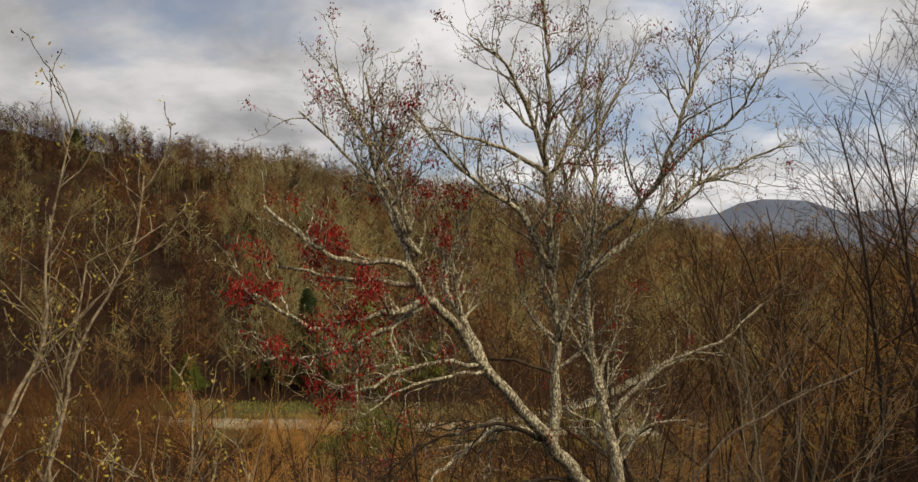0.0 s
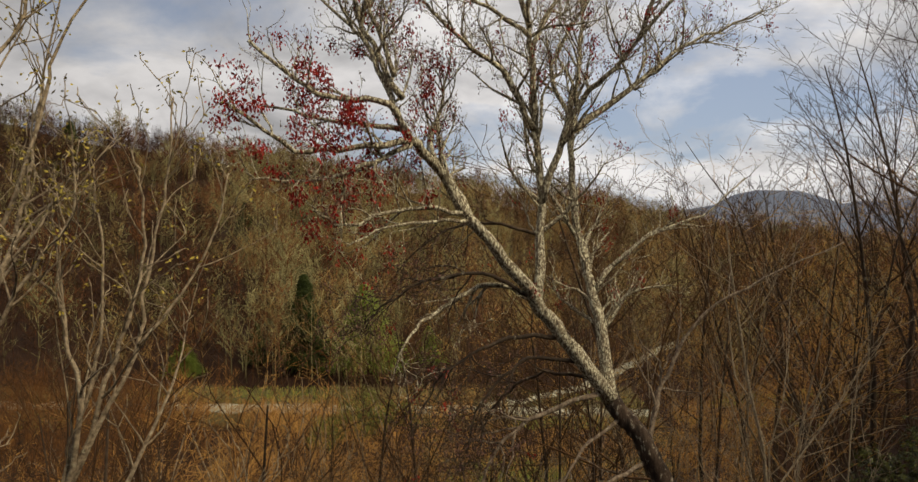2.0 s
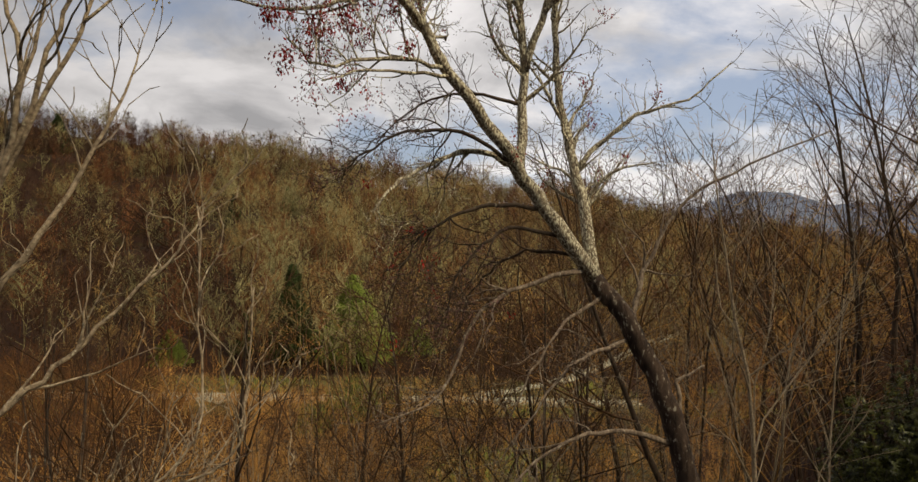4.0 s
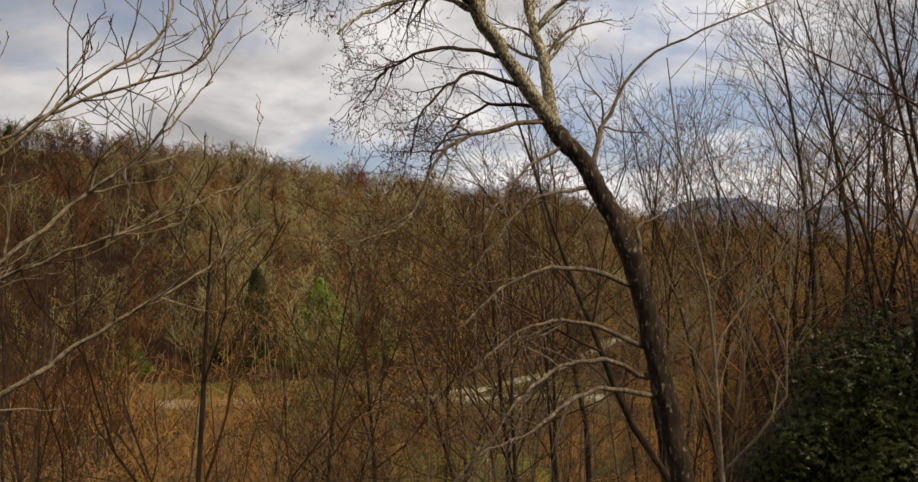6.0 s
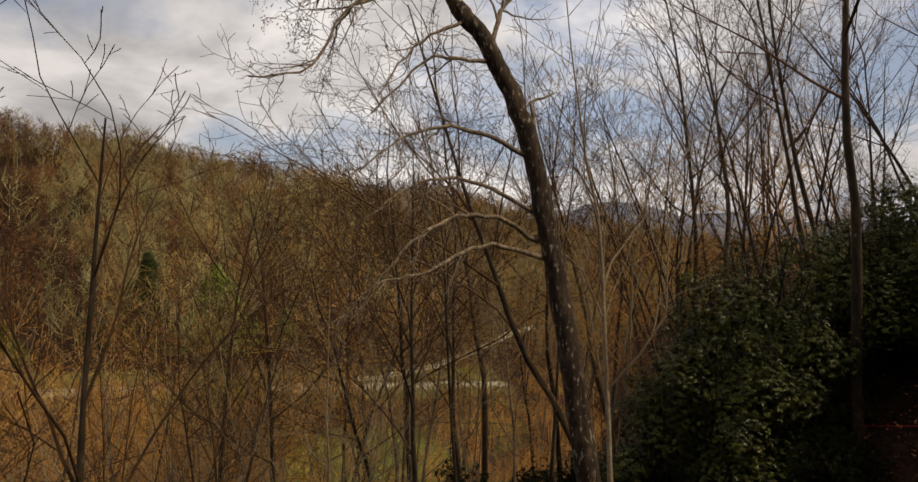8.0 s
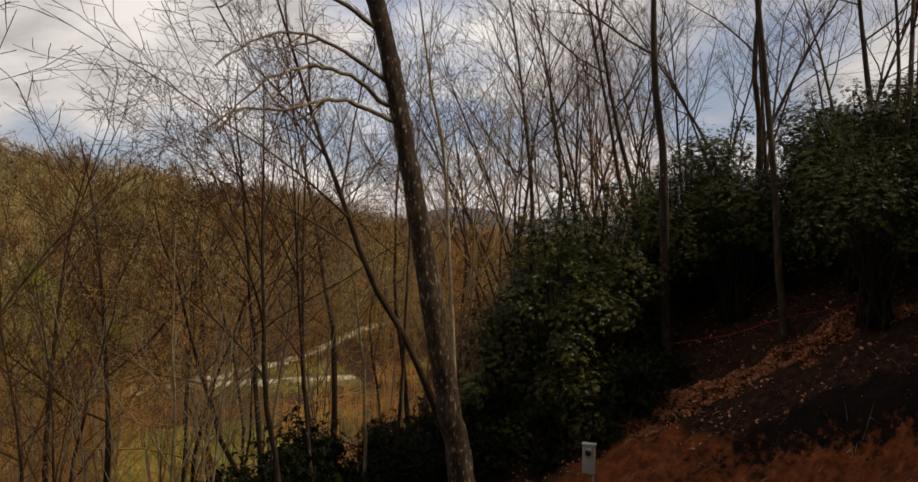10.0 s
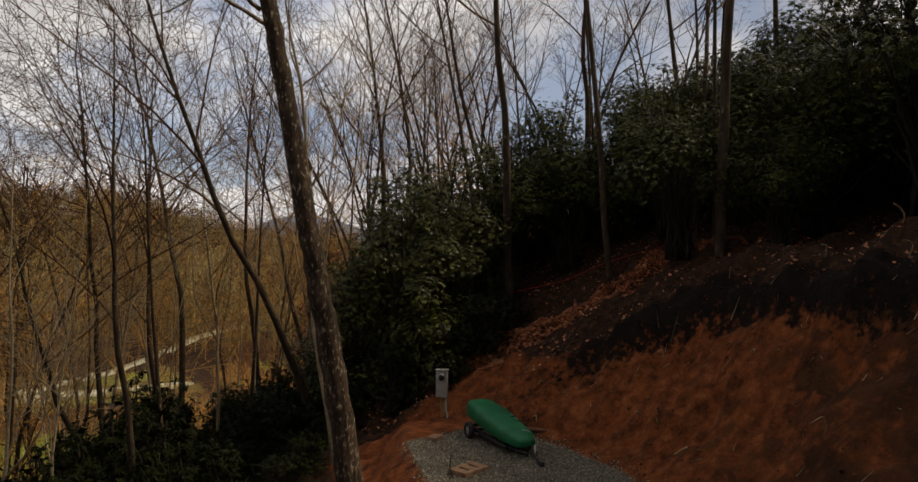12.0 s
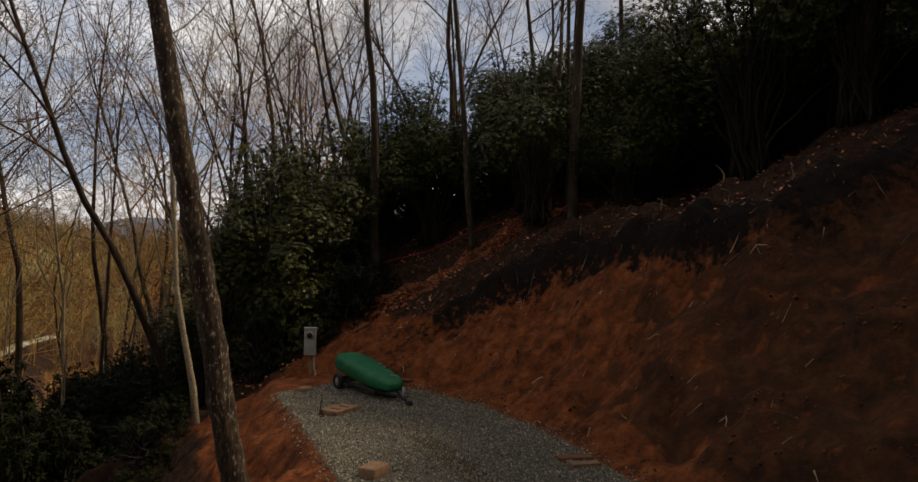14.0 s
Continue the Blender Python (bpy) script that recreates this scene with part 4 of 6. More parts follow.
# ---- bare slope trees ----
def grow(mesh, at, way, reach, radius, level, habit, rng):
    """A branch that bends upwards, and the branches that leave it in turn, at narrow angles."""
    n = (12, 7, 4, 3)[level]
    pts, radii, p, d = [Vector(at)], [radius], Vector(at), Vector(way).normalized()
    kink, rise = habit["kink"][level], habit["rise"][level]
    for k in range(n):
        d = (d + Vector((rng.gauss(0, kink), rng.gauss(0, kink), rng.gauss(0, kink) * 0.6 + rise))).normalized()
        p = p + d * (reach / n)
        pts.append(p.copy())
        radii.append(max(radius * (1 - 0.88 * ((k + 1) / n) ** 0.9), habit["thin"]))
    mesh.tube(pts, radii, (9, 5, 4, 3)[level], cap=False, knobs=0.04 if level == 0 else 0)
    if level == 3:
        return
    first = habit["from"][level]
    count = max(2, round(reach * habit["per_metre"][level] * (1 - first)))
    turn = rng.uniform(0, 6.283)
    out = habit.get("crown", mesh)
    for c in range(count):
        f = first + (0.98 - first) * (c + rng.random()) / count
        i = min(int(f * n), n - 1)
        here = pts[i].lerp(pts[i + 1], f * n - i)
        axis = (pts[i + 1] - pts[i]).normalized()
        turn += 2.4 + rng.uniform(-0.6, 0.6)
        side = Matrix.Rotation(turn, 3, axis) @ axis.orthogonal().normalized()
        w = radians(rng.uniform(*habit["angle"]))
        long = reach * habit["ratio"][level] * (1.15 - 0.75 * (f - first) / (1 - first)) * rng.uniform(0.6, 1.2)
        grow(out, here, axis * math.cos(w) + side * math.sin(w), long, min(radii[i] * 0.55, long * 0.011 + 0.003), level + 1, habit, rng)


def tree_kind(seed, tall, label, twig, bark, stems=1, crown_from=0.3, angle=(26, 52), dense=1.0, kink=0.035, lean=0.0, thick=0.0056, ratio=0.42, rise=0.05):
    """A slender bare tree of one or more rising stems, standing at the origin."""
    rng = random.Random(seed)
    tree = thing("bare_tree", label, "tree", group="bare trees on the slope")
    trunk, crown = Mesh(), Mesh()
    habit = {"per_metre": (1.2 * dense, 1.7 * dense, 3.6 * dense), "from": (crown_from, 0.15, 0.15), "angle": angle, "ratio": (ratio, 0.38, 0.40),
             "kink": (kink, kink * 2.4, 0.10 + kink * 0.8, 0.16), "rise": (0.012, rise, rise, 0.02), "thin": 0.0045, "crown": crown}
    turn = rng.uniform(0, 6.283)
    for k in range(stems):
        w = 0.0 if k == 0 else radians(rng.uniform(9, 19))
        turn += 2.2 + rng.uniform(-0.4, 0.4)
        lift = 0.0 if k == 0 else tall * rng.uniform(0.04, 0.22)
        way = Vector((math.cos(turn) * math.sin(w) + lean, math.sin(turn) * math.sin(w), math.cos(w)))
        at = Vector((lean * lift, 0, lift))
        grow(trunk, at, way, (tall - lift) * (1 if k == 0 else rng.uniform(0.8, 0.97)), tall * thick * (1 if k == 0 else 0.72), 0, habit, rng)
    part("trunk", trunk, bark, tree)
    part("crown", crown, twig, tree)
    return tree


KINDS = [
    tree_kind(1, 14, "slender straight bare tree with grey-brown bark", M_TWIG, M_BARK, crown_from=0.46, angle=(20, 44), kink=0.045, thick=0.006, dense=1.15),
    tree_kind(2, 14, "bare forked tree with dark bark on the slope", M_TWIG, M_BARK, stems=2, crown_from=0.38, angle=(24, 50), kink=0.06, rise=0.04, thick=0.006),
    tree_kind(3, 12, "bare tree with a crown of russet budded twigs", M_TWIG_RED, M_BARK, stems=2, crown_from=0.34, angle=(34, 70), kink=0.07, dense=1.2, rise=0.02),
    tree_kind(4, 12, "crooked bare tree with russet budded twigs", M_TWIG_RED, M_BARK, stems=2, crown_from=0.3, angle=(38, 78), kink=0.10, ratio=0.44, dense=1.2, rise=0.01),
    tree_kind(5, 16, "tall thin bare tree with a high narrow crown", M_TWIG, M_BARK, crown_from=0.56, angle=(18, 40), kink=0.035, thick=0.0056, dense=1.15),
    tree_kind(6, 10, "small crooked bare tree with many russet shoots", M_TWIG_RED, M_BARK, stems=3, crown_from=0.2, angle=(34, 66), kink=0.09, dense=1.2, ratio=0.44),
    tree_kind(7, 14, "slender forked bare tree with pale grey bark", M_PALE, M_PALE, crown_from=0.36, kink=0.07, thick=0.0055),
    tree_kind(9, 14, "crooked bare tree with a broad dark crown", M_TWIG, M_BARK, stems=1, crown_from=0.5, angle=(38, 80), dense=2.0, kink=0.08, rise=0.02, thick=0.0058, ratio=0.38),
    tree_kind(8, 13, "slender bare sapling with golden-tan twigs", M_TWIG_GOLD, M_PALE, stems=3, crown_from=0.3, angle=(30, 64), kink=0.06, dense=0.95, rise=0.03, thick=0.005),
]
SIZES = [14, 14, 12, 12, 16, 10, 14, 14, 13]
USED = [False] * len(KINDS)


def plant(kind, x, y, tall, spin, tilt=(0, 0), stout=1.0):
    """Sets one tree on the ground; on the open slope the trees stay low."""
    crest = float(np.interp(x / max(y, 8), (-0.06, 0.0, 0.11, 0.19), (5.4, 6.8, 8.6, 40))) + 1.1 * math.sin(7 * x + 5 * y)
    tall = max(3.0, min(tall, crest - ground_z(x, y)))
    s = tall / SIZES[kind]
    m = pose(x, y, ground_z(x, y) - 0.08, tilt[0], tilt[1], 0) @ pose(0, 0, 0, 0, 0, spin) @ Matrix.Diagonal((s * stout, s * stout, s, 1))
    if USED[kind]:
        copy_thing(KINDS[kind], m)
    else:
        KINDS[kind].matrix_basis = m
        USED[kind] = True


rng = random.Random(12)
# the ones that stand out: trunks behind the maple, by the evergreen shrubs and along the crest
plant(6, 7.0, 12.7, 13.6, 40, (-2, -6.5), 1.1)
plant(0, 13.85, 14.4, 18, 10, (0, -8), 1.4)
plant(4, 14.95, 11.3, 19, 200, (0, -3), 0.95)
plant(0, 14.5, 7.5, 16, 80, (0, -2), 0.8)
plant(4, 15.6, 8.4, 16, 300, (0, 1), 0.55)
plant(1, 16.6, 9.6, 15, 150)
plant(0, 16.0, 1.2, 15, 20, (0, -4), 1.4)
plant(0, 8.7, 17.0, 12, 0, (4, -27), 1.0)
plant(7, 3.5, 20.0, 16.5, 0, (0, -5), 1.2)
plant(7, 4.3, 19.5, 10.5, 30, (6, -24), 1.3)
plant(7, -1.0, 22.0, 11, 100, (0, -3), 1.0)
plant(7, 6.6, 23.5, 16, 200, (0, -3), 1.1)
plant(7, -3.2, 19.0, 11.5, 250, (0, 4), 0.8)
for x, y, h in ((12.0, 19.5, 14.5), (11.5, 18.2, 12.5), (13.4, 21.5, 17.5), (14.6, 23.4, 17), (16.2, 21.8, 17), (18.6, 21.5, 17), (17.4, 25.5, 18),
                (13.6, 27.5, 13), (20.6, 24.2, 17), (10.6, 24.0, 10), (20.5, 18.5, 15), (22.0, 31.0, 17),
                (15.8, 26.0, 15), (17.8, 30.5, 15), (21.5, 27.0, 16), (17.6, 18.6, 15), (19.0, 15.5, 14), (21.0, 12.0, 14), (19.6, 8.5, 15), (21.5, 4.5, 14)):
    plant(rng.choice((0, 1, 4, 1, 0)), x + rng.uniform(-0.4, 0.4), y + rng.uniform(-0.4, 0.4), (h if h < 15 else 0.8 * h) * rng.uniform(0.92, 1.08), rng.uniform(0, 360), (rng.gauss(0, 2.5), rng.gauss(-9, 4) if y > 17 else rng.gauss(-3, 4)), rng.uniform(0.8, 1.1))

SIGHT_U, SIGHT_K = (-0.7, -0.1, 0.05, 0.2, 0.35, 0.45, 0.6, 1.2), (0.29, 0.30, 0.22, 0.12, 0.04, -0.08, -0.14, -0.12)
CROWN_U, CROWN_K = (-0.7, -0.05, 0.05, 0.15, 0.3, 0.6), (0.16, 0.15, 0.04, -0.06, -0.15, -0.25)
spots = []
tries = 0
while len(spots) < 34 and tries < 20000:
    tries += 1
    y = 11 + 52 * rng.random() ** 1.35
    x = y * rng.uniform(-0.78, 0.5) + rng.uniform(-2, 2)
    if (x > 5.5 and y < 27 and x > 0.35 * y) or (y < 14 and x > -1) or (y > 46 and -0.1 < x / y < 0.36) or (abs(x - 4) < 2.5 and y < 19) or y > 80 or (x > 3.5 and y < 17):
        continue
    gap = 2.2 + y * 0.05
    if any((x - a) ** 2 + (y - b) ** 2 < gap * gap for a, b in spots):
        continue
    base = ground_z(x, y)
    top = 13.4 - float(np.interp(x / y, SIGHT_U, SIGHT_K)) * y * rng.uniform(1.0, 1.35)
    top = min(top, 8.5 - float(np.interp(x / y, CROWN_U, CROWN_K)) * y)
    tall = min(top - base, 18) * rng.uniform(0.82, 1.0)
    if tall < 3.0:
        continue
    spots.append((x, y))
    kind = rng.choice((0, 6, 4)) if y < 26 else rng.choice((2, 3, 5, 8, 6)) if tall < 12 else rng.choice((0, 4, 1, 2, 3))
    plant(kind, x, y, tall, rng.uniform(0, 360), (rng.gauss(0, 3), rng.gauss(-1, 4)))

# golden-twigged trees beyond the maple
for x, y, h in ((15, 43, 14.5), (17.5, 40, 13.5), (19.5, 46, 14)):
    plant(8, x, y, h, rng.uniform(0, 360), (rng.gauss(0, 2), rng.gauss(0, 2)))
for x, y in ((-7.4, 28), (-5.0, 25), (-2.6, 27), (0.4, 30), (-6.2, 36), (-3.0, 38), (-4.6, 31), (-1.0, 34)):
    plant(8, x, y, 8.0 - 0.125 * y - ground_z(x, y) + rng.uniform(-2.2, 0.4), rng.uniform(0, 360), (rng.gauss(0, 3), rng.gauss(0, 4)))

for x, y in ((-11, 28), (0.5, 27), (1.8, 31), (-4, 33), (3.2, 25)):
    plant(rng.choice((3, 5, 2)), x, y, 8.5 - 0.13 * y - ground_z(x, y) + rng.uniform(-1.5, 0.8), rng.uniform(0, 360), (rng.gauss(0, 3), rng.gauss(0, 4)), 1.15)
# forked trees above the evergreen shrubs
for x, y, h in ((17.5, 14.5, 9), (19.5, 16.5, 10), (21.5, 15.0, 10), (18.2, 18.6, 9), (22.5, 19.5, 11), (24.0, 16.0, 11), (20.4, 12.2, 9.5), (16.4, 17.6, 8.5), (23.5, 22.5, 11)):
    plant(rng.choice((1, 1, 0)), x, y, h + 1.5, rng.uniform(0, 360), (rng.gauss(0, 3), rng.gauss(0, 4)), 1.1)

# trees along the slope beyond the evergreen shrubs
for x, y, h in ((20, 29, 12), (24, 28.5, 12), (26, 35, 13), (29.5, 38, 13), (31, 34, 13), (27.5, 43, 13)):
    plant(rng.choice((0, 1, 1)), x, y, h, rng.uniform(0, 360), (rng.gauss(0, 3), rng.gauss(-10, 5)), 1.0)

# low golden and russet saplings over the open slope
for k, (x, y) in enumerate(((-15.5, 33), (-12.2, 37), (-9.6, 32), (-13.4, 43), (-8.2, 41), (-5.4, 44), (-2.2, 41), (0.8, 43), (-10.6, 48), (-17.4, 40), (2.6, 37), (-1.6, 48))):
    plant((8, 8, 5)[k % 3], x, y, 6.6 - 0.115 * y + 0.7 * math.sin(5 * k) - ground_z(x, y), 61 * k, (3 * math.sin(k), 4 * math.sin(1.7 * k)), 1.1)

# close-twigged trees that close the slope's far end
for k, (x, y, top) in enumerate(((18.2, 34, 12.6), (20.2, 33, 13.2), (21.6, 37, 13.6), (22.4, 31.5, 14.2), (24.2, 34.5, 14.4), (25.2, 30.5, 15.0), (26.6, 38, 14.8), (28.2, 34.5, 15.4), (23.2, 41, 13.8), (30.5, 39.5, 15.2))):
    plant((2, 3, 5)[k % 3], x, y, top - ground_z(x, y), 47 * k, (2 * math.sin(k), 4 * math.sin(2.3 * k)), 1.15)

# pale young trees on the open slope, bark paled to give sunlit lines
for x, y in ((-8.5, 19), (-3.2, 23.5), (2.2, 20.5), (-12.5, 24), (4.6, 30), (-6.2, 33), (-1.2, 29)):
    plant(6, x, y, 8.0 - 0.17 * y - ground_z(x, y) + rng.uniform(-2.0, 0.3), rng.uniform(0, 360), (rng.gauss(0, 4), rng.gauss(0, 5)), 0.85)

# slim trunks beside the maple; pale and golden kinds put sunlight into colour
for x, y, h in ((4.6, 17.2, 12), (6.2, 18.4, 12.5), (5.4, 21.8, 12), (7.6, 20.2, 13), (8.8, 22.4, 12.5), (10.0, 25.0, 13), (6.9, 26.2, 12), (4.0, 23.8, 11.5), (9.4, 19.2, 12.5), (3.2, 14.8, 10)):
    plant(rng.choice((0, 4, 6, 8, 6)), x, y, h, rng.uniform(0, 360), (rng.gauss(0, 2), rng.gauss(-1, 3)), 0.9)

# slender trees that stand close below the drive, some coloured pale as if sunlit
for x, y, h, lean in ((-6.5, 13.5, 9, -4), (-3.6, 15.0, 10, 3), (-1.2, 13.8, 9.5, -6), (-8.8, 17.0, 11, 2), (-5.0, 18.5, 12, -3), (-0.2, 17.4, 11, -10), (1.4, 15.8, 10.5, 4),
                      (-7.2, 22.0, 12, 4), (1.0, 22.8, 13, 5), (6.2, 24.6, 13, -3)):
    plant(rng.choice((4, 8, 6)), x, y, h, rng.uniform(0, 360), (rng.gauss(0, 2), lean), 0.9)

# thickets that fill the slope and the valley edge
rs = np.random.RandomState(31)


def thicket(x, y):
    return (pad_distance(x, y) > 7) & (x / y < 0.9) & (x / y > -0.8) & ((x < 0.4 * y) | (y > 26)) & ((y > 17) | (x < 2)) & ~((y > 48) & (x > np.where(y > 60, -20, -8)) & (x < 0.42 * y))


for name, mat, count, label in (("thicket_grey", M_WOOD_GREY, 160, "grey-brown bare saplings and brush filling the slope"),
                                ("thicket_red", M_BRUSH_RED, 190, "reddish bare saplings and brush filling the slope"),
                                ("thicket_golden", M_BRUSH, 240, "golden-brown bare saplings and brush filling the slope")):
    xy = scatter(rs, count, -62, 75, 13, 93, thicket if mat is M_WOOD_GREY else lambda x, y: thicket(x, y) & (x < 0.15 * y) & (y > 24))
    u = xy[:, 0] / xy[:, 1]
    base = height(xy[:, 0], xy[:, 1])
    top = 13.4 - np.interp(u, SIGHT_U, SIGHT_K) * xy[:, 1] * (1.05 + 0.3 * rs.rand(count))
    tall = np.clip((top - base) * 0.7, 1.2, 8) * (0.35 + 0.65 * rs.rand(count))
    near = xy[:, 1] < 26
    tall = np.where(near, np.minimum(tall, 3.5), tall)
    tall = np.clip(np.minimum(tall, 7.0 - np.interp(u, CROWN_U, (0.16, 0.15, 0.1, 0.08, 0.05, 0.03)) * xy[:, 1] - base), 1.0, 12)
    bare_woods(name, xy, tall, mat, label, rs, primaries=10, twigs=34, thick=0.65)


def brushy(x, y):
    road = np.interp(x, (-90, -27, 5, 40, 60), (101, 98, 97, 95, 97))
    return (pad_distance(x, y) > 9) & (y > 30) & (np.hypot((x - 5) / 8, (y - 67) / 10) > 0.8) & (x / y < 0.75) & (x / y > -0.75) & (np.abs(y - road) > np.where(x < -34, 0, 2.6)) & (y < road + 3) & ((x < 0.33 * y) | (y > 30)) & (waves(x, y, 22, 77) > -0.55) & ~((x > -2) & (x < 28) & (y > 79))


for name, mat, count, side, label in (("brush_golden", M_BRUSH, 1900, 1, "golden-brown bare brush covering the valley slope"),
                                      ("brush_russet", M_BRUSH_DARK, 1800, -1, "dark russet bare brush covering the valley slope")):
    xy = scatter(rs, count, -72, 66, 16, 101, lambda x, y: brushy(x, y) & ((side < 0) | (x < 0.46 * y)) & (side * (x / y + 0.30 + 0.12 * waves(x, y, 9, 81)) > -0.04))
    bare_woods(name, xy, (1.3 + 2.6 * rs.rand(count)) * np.where((xy[:, 0] < -31) & (xy[:, 1] > 60), 1.9, 1.0), mat, label, rs, primaries=14, twigs=26, thick=0.8)


verge = scatter(rs, 560, -60, 6, 85, 94.5, lambda x, y: (waves(x, y, 13, 91) > -0.4) & (np.hypot(x + 10, y - 84) > 4))
far = scatter(rs, 340, 28, 75, 78, 105, lambda x, y: x > 30)
bare_woods("valley_thicket", far, 2.5 + 3.5 * rs.rand(340), M_WOOD_RED, "red-brown bare thicket at the end of the meadow", rs, primaries=12, twigs=30, thick=0.8)
bare_woods("verge_brush", verge, 1.8 + 2.0 * rs.rand(560), M_BRUSH_RED, "russet bare brush along the valley road", rs, primaries=14, twigs=30, thick=1.0)


side = scatter(rs, 560, 10, 66, 21, 92, lambda x, y: (x > 0.44 * y) & (x < 0.98 * y))
bare_woods("slope_thicket", side, (2.5 + 3.5 * rs.rand(560)) * np.where(side[:, 0] > 0.5 * side[:, 1], 1.35, 1.0), M_WOOD_DARK_SHADE, "dark brown bare saplings beyond the evergreen shrubs", rs, primaries=12, twigs=34, thick=0.6)


# ---- evergreen shrubs ----
def rhododendron(seed, width, tall, whorls, low, label, mat):
    """A broad shrub: crooked stems, and whorls of long drooping leaves over its uneven dome, which begins at the share low of its height."""
    rng = random.Random(seed)
    shrub = thing("rhododendron", label, "shrub", group="evergreen shrubs on the bank")
    lumps = []
    for k in range(30):
        w, h = rng.uniform(0, 6.283), rng.uniform(low, 0.92)
        out = width * math.sqrt(max(0.05, 1 - ((h - low) / (1 - low)) ** 2)) * rng.uniform(0.3, 1.0)
        lumps.append((Vector((math.cos(w) * out, math.sin(w) * out, h * tall)), width * rng.choice((0.12, 0.16, 0.22, 0.28, 0.34, 0.4))))
    for k in range(9):
        w = rng.uniform(0, 6.283)
        lumps.append((Vector((math.cos(w) * width * rng.uniform(0.1, 0.75), math.sin(w) * width * rng.uniform(0.1, 0.75), tall * rng.uniform(0.9, 1.12))), width * 0.11))
    stems = Mesh()
    for c, r in lumps:
        mid = Vector((c.x * 0.3 + rng.gauss(0, 0.15), c.y * 0.3 + rng.gauss(0, 0.15), c.z * 0.5))
        line = rough_line([(rng.gauss(0, 0.2), rng.gauss(0, 0.2), 0), mid, c], 4, 0.04, rng)
        stems.tube(line, taper(len(line), 0.05, 0.014), 5)
    tagged(part("branchwork", stems, M_STEM, shrub), kind="stuff")
    leaves = Mesh()
    for k in range(whorls):
        c, r = rng.choices(lumps, [q * q + 0.01 for _, q in lumps])[0]
        d = Vector((rng.gauss(0, 1), rng.gauss(0, 1), rng.gauss(0.25, 1))).normalized()
        p = c + d * r * (0.45 + 0.65 * math.sqrt(rng.random())) + Vector((rng.gauss(0, 0.07), rng.gauss(0, 0.07), rng.gauss(0, 0.12)))
        p.z = max(p.z, 0.05)
        out = (d + Vector((0, 0, 0.5))).normalized()
        side = out.orthogonal().normalized()
        count = rng.randint(6, 8)
        for q in range(count):
            e = (Matrix.Rotation(6.283 * q / count + rng.uniform(-0.3, 0.3), 3, out) @ side)
            e = (e + out * rng.uniform(-0.1, 0.35) + Vector((0, 0, -rng.uniform(0.2, 0.8)))).normalized()
            size = rng.uniform(0.055, 0.115)
            across = e.cross(out)
            across = (across if across.length > 0.1 else e.orthogonal()).normalized() * size * 0.17
            fold = e.cross(across).normalized() * size * 0.07
            i = len(leaves.v)
            leaves.v += [p, p + e * size * 0.5 + across + fold, p + e * size, p + e * size * 0.5 - across + fold]
            leaves.f += [(i, i + 2, i + 1), (i, i + 3, i + 2)]
    tagged(part("foliage", leaves, mat, shrub, smooth=False), kind="stuff")
    return shrub


SHRUBS = [rhododendron(1, 2.1, 4.6, 4600, 0.12, "dense yellow-green evergreen rhododendron with drooping leaves, sunlit tone in the colour", M_RHODO_SUNLIT),
          rhododendron(2, 2.2, 5.2, 4000, 0.42, "tall dark evergreen rhododendron, bare stems below", M_RHODO),
          rhododendron(3, 2.1, 5.4, 4000, 0.46, "tall dark evergreen rhododendron with leathery leaves", M_RHODO),
          rhododendron(4, 1.0, 1.5, 700, 0.1, "low dark evergreen shrub on the bank, shade put into its leaf colour", M_SHRUB_SHADE)]
SHRUB_TALL = (4.9, 5.5, 5.7, 1.6)
SHRUB_USED = [False] * 4
rng = random.Random(77)


def shrub_at(x, y, top, kind):
    foot = ground_z(x, y) - 0.1
    s = (top - foot) / SHRUB_TALL[kind]
    w = rng.uniform(0.9, 1.1) * (0.5 + 0.5 * s)
    m = pose(x, y, foot, 0, 0, rng.uniform(0, 360)) @ Matrix.Diagonal((w, w, s, 1))
    if SHRUB_USED[kind]:
        copy_thing(SHRUBS[kind], m)
    else:
        SHRUBS[kind].matrix_basis, SHRUB_USED[kind] = m, True


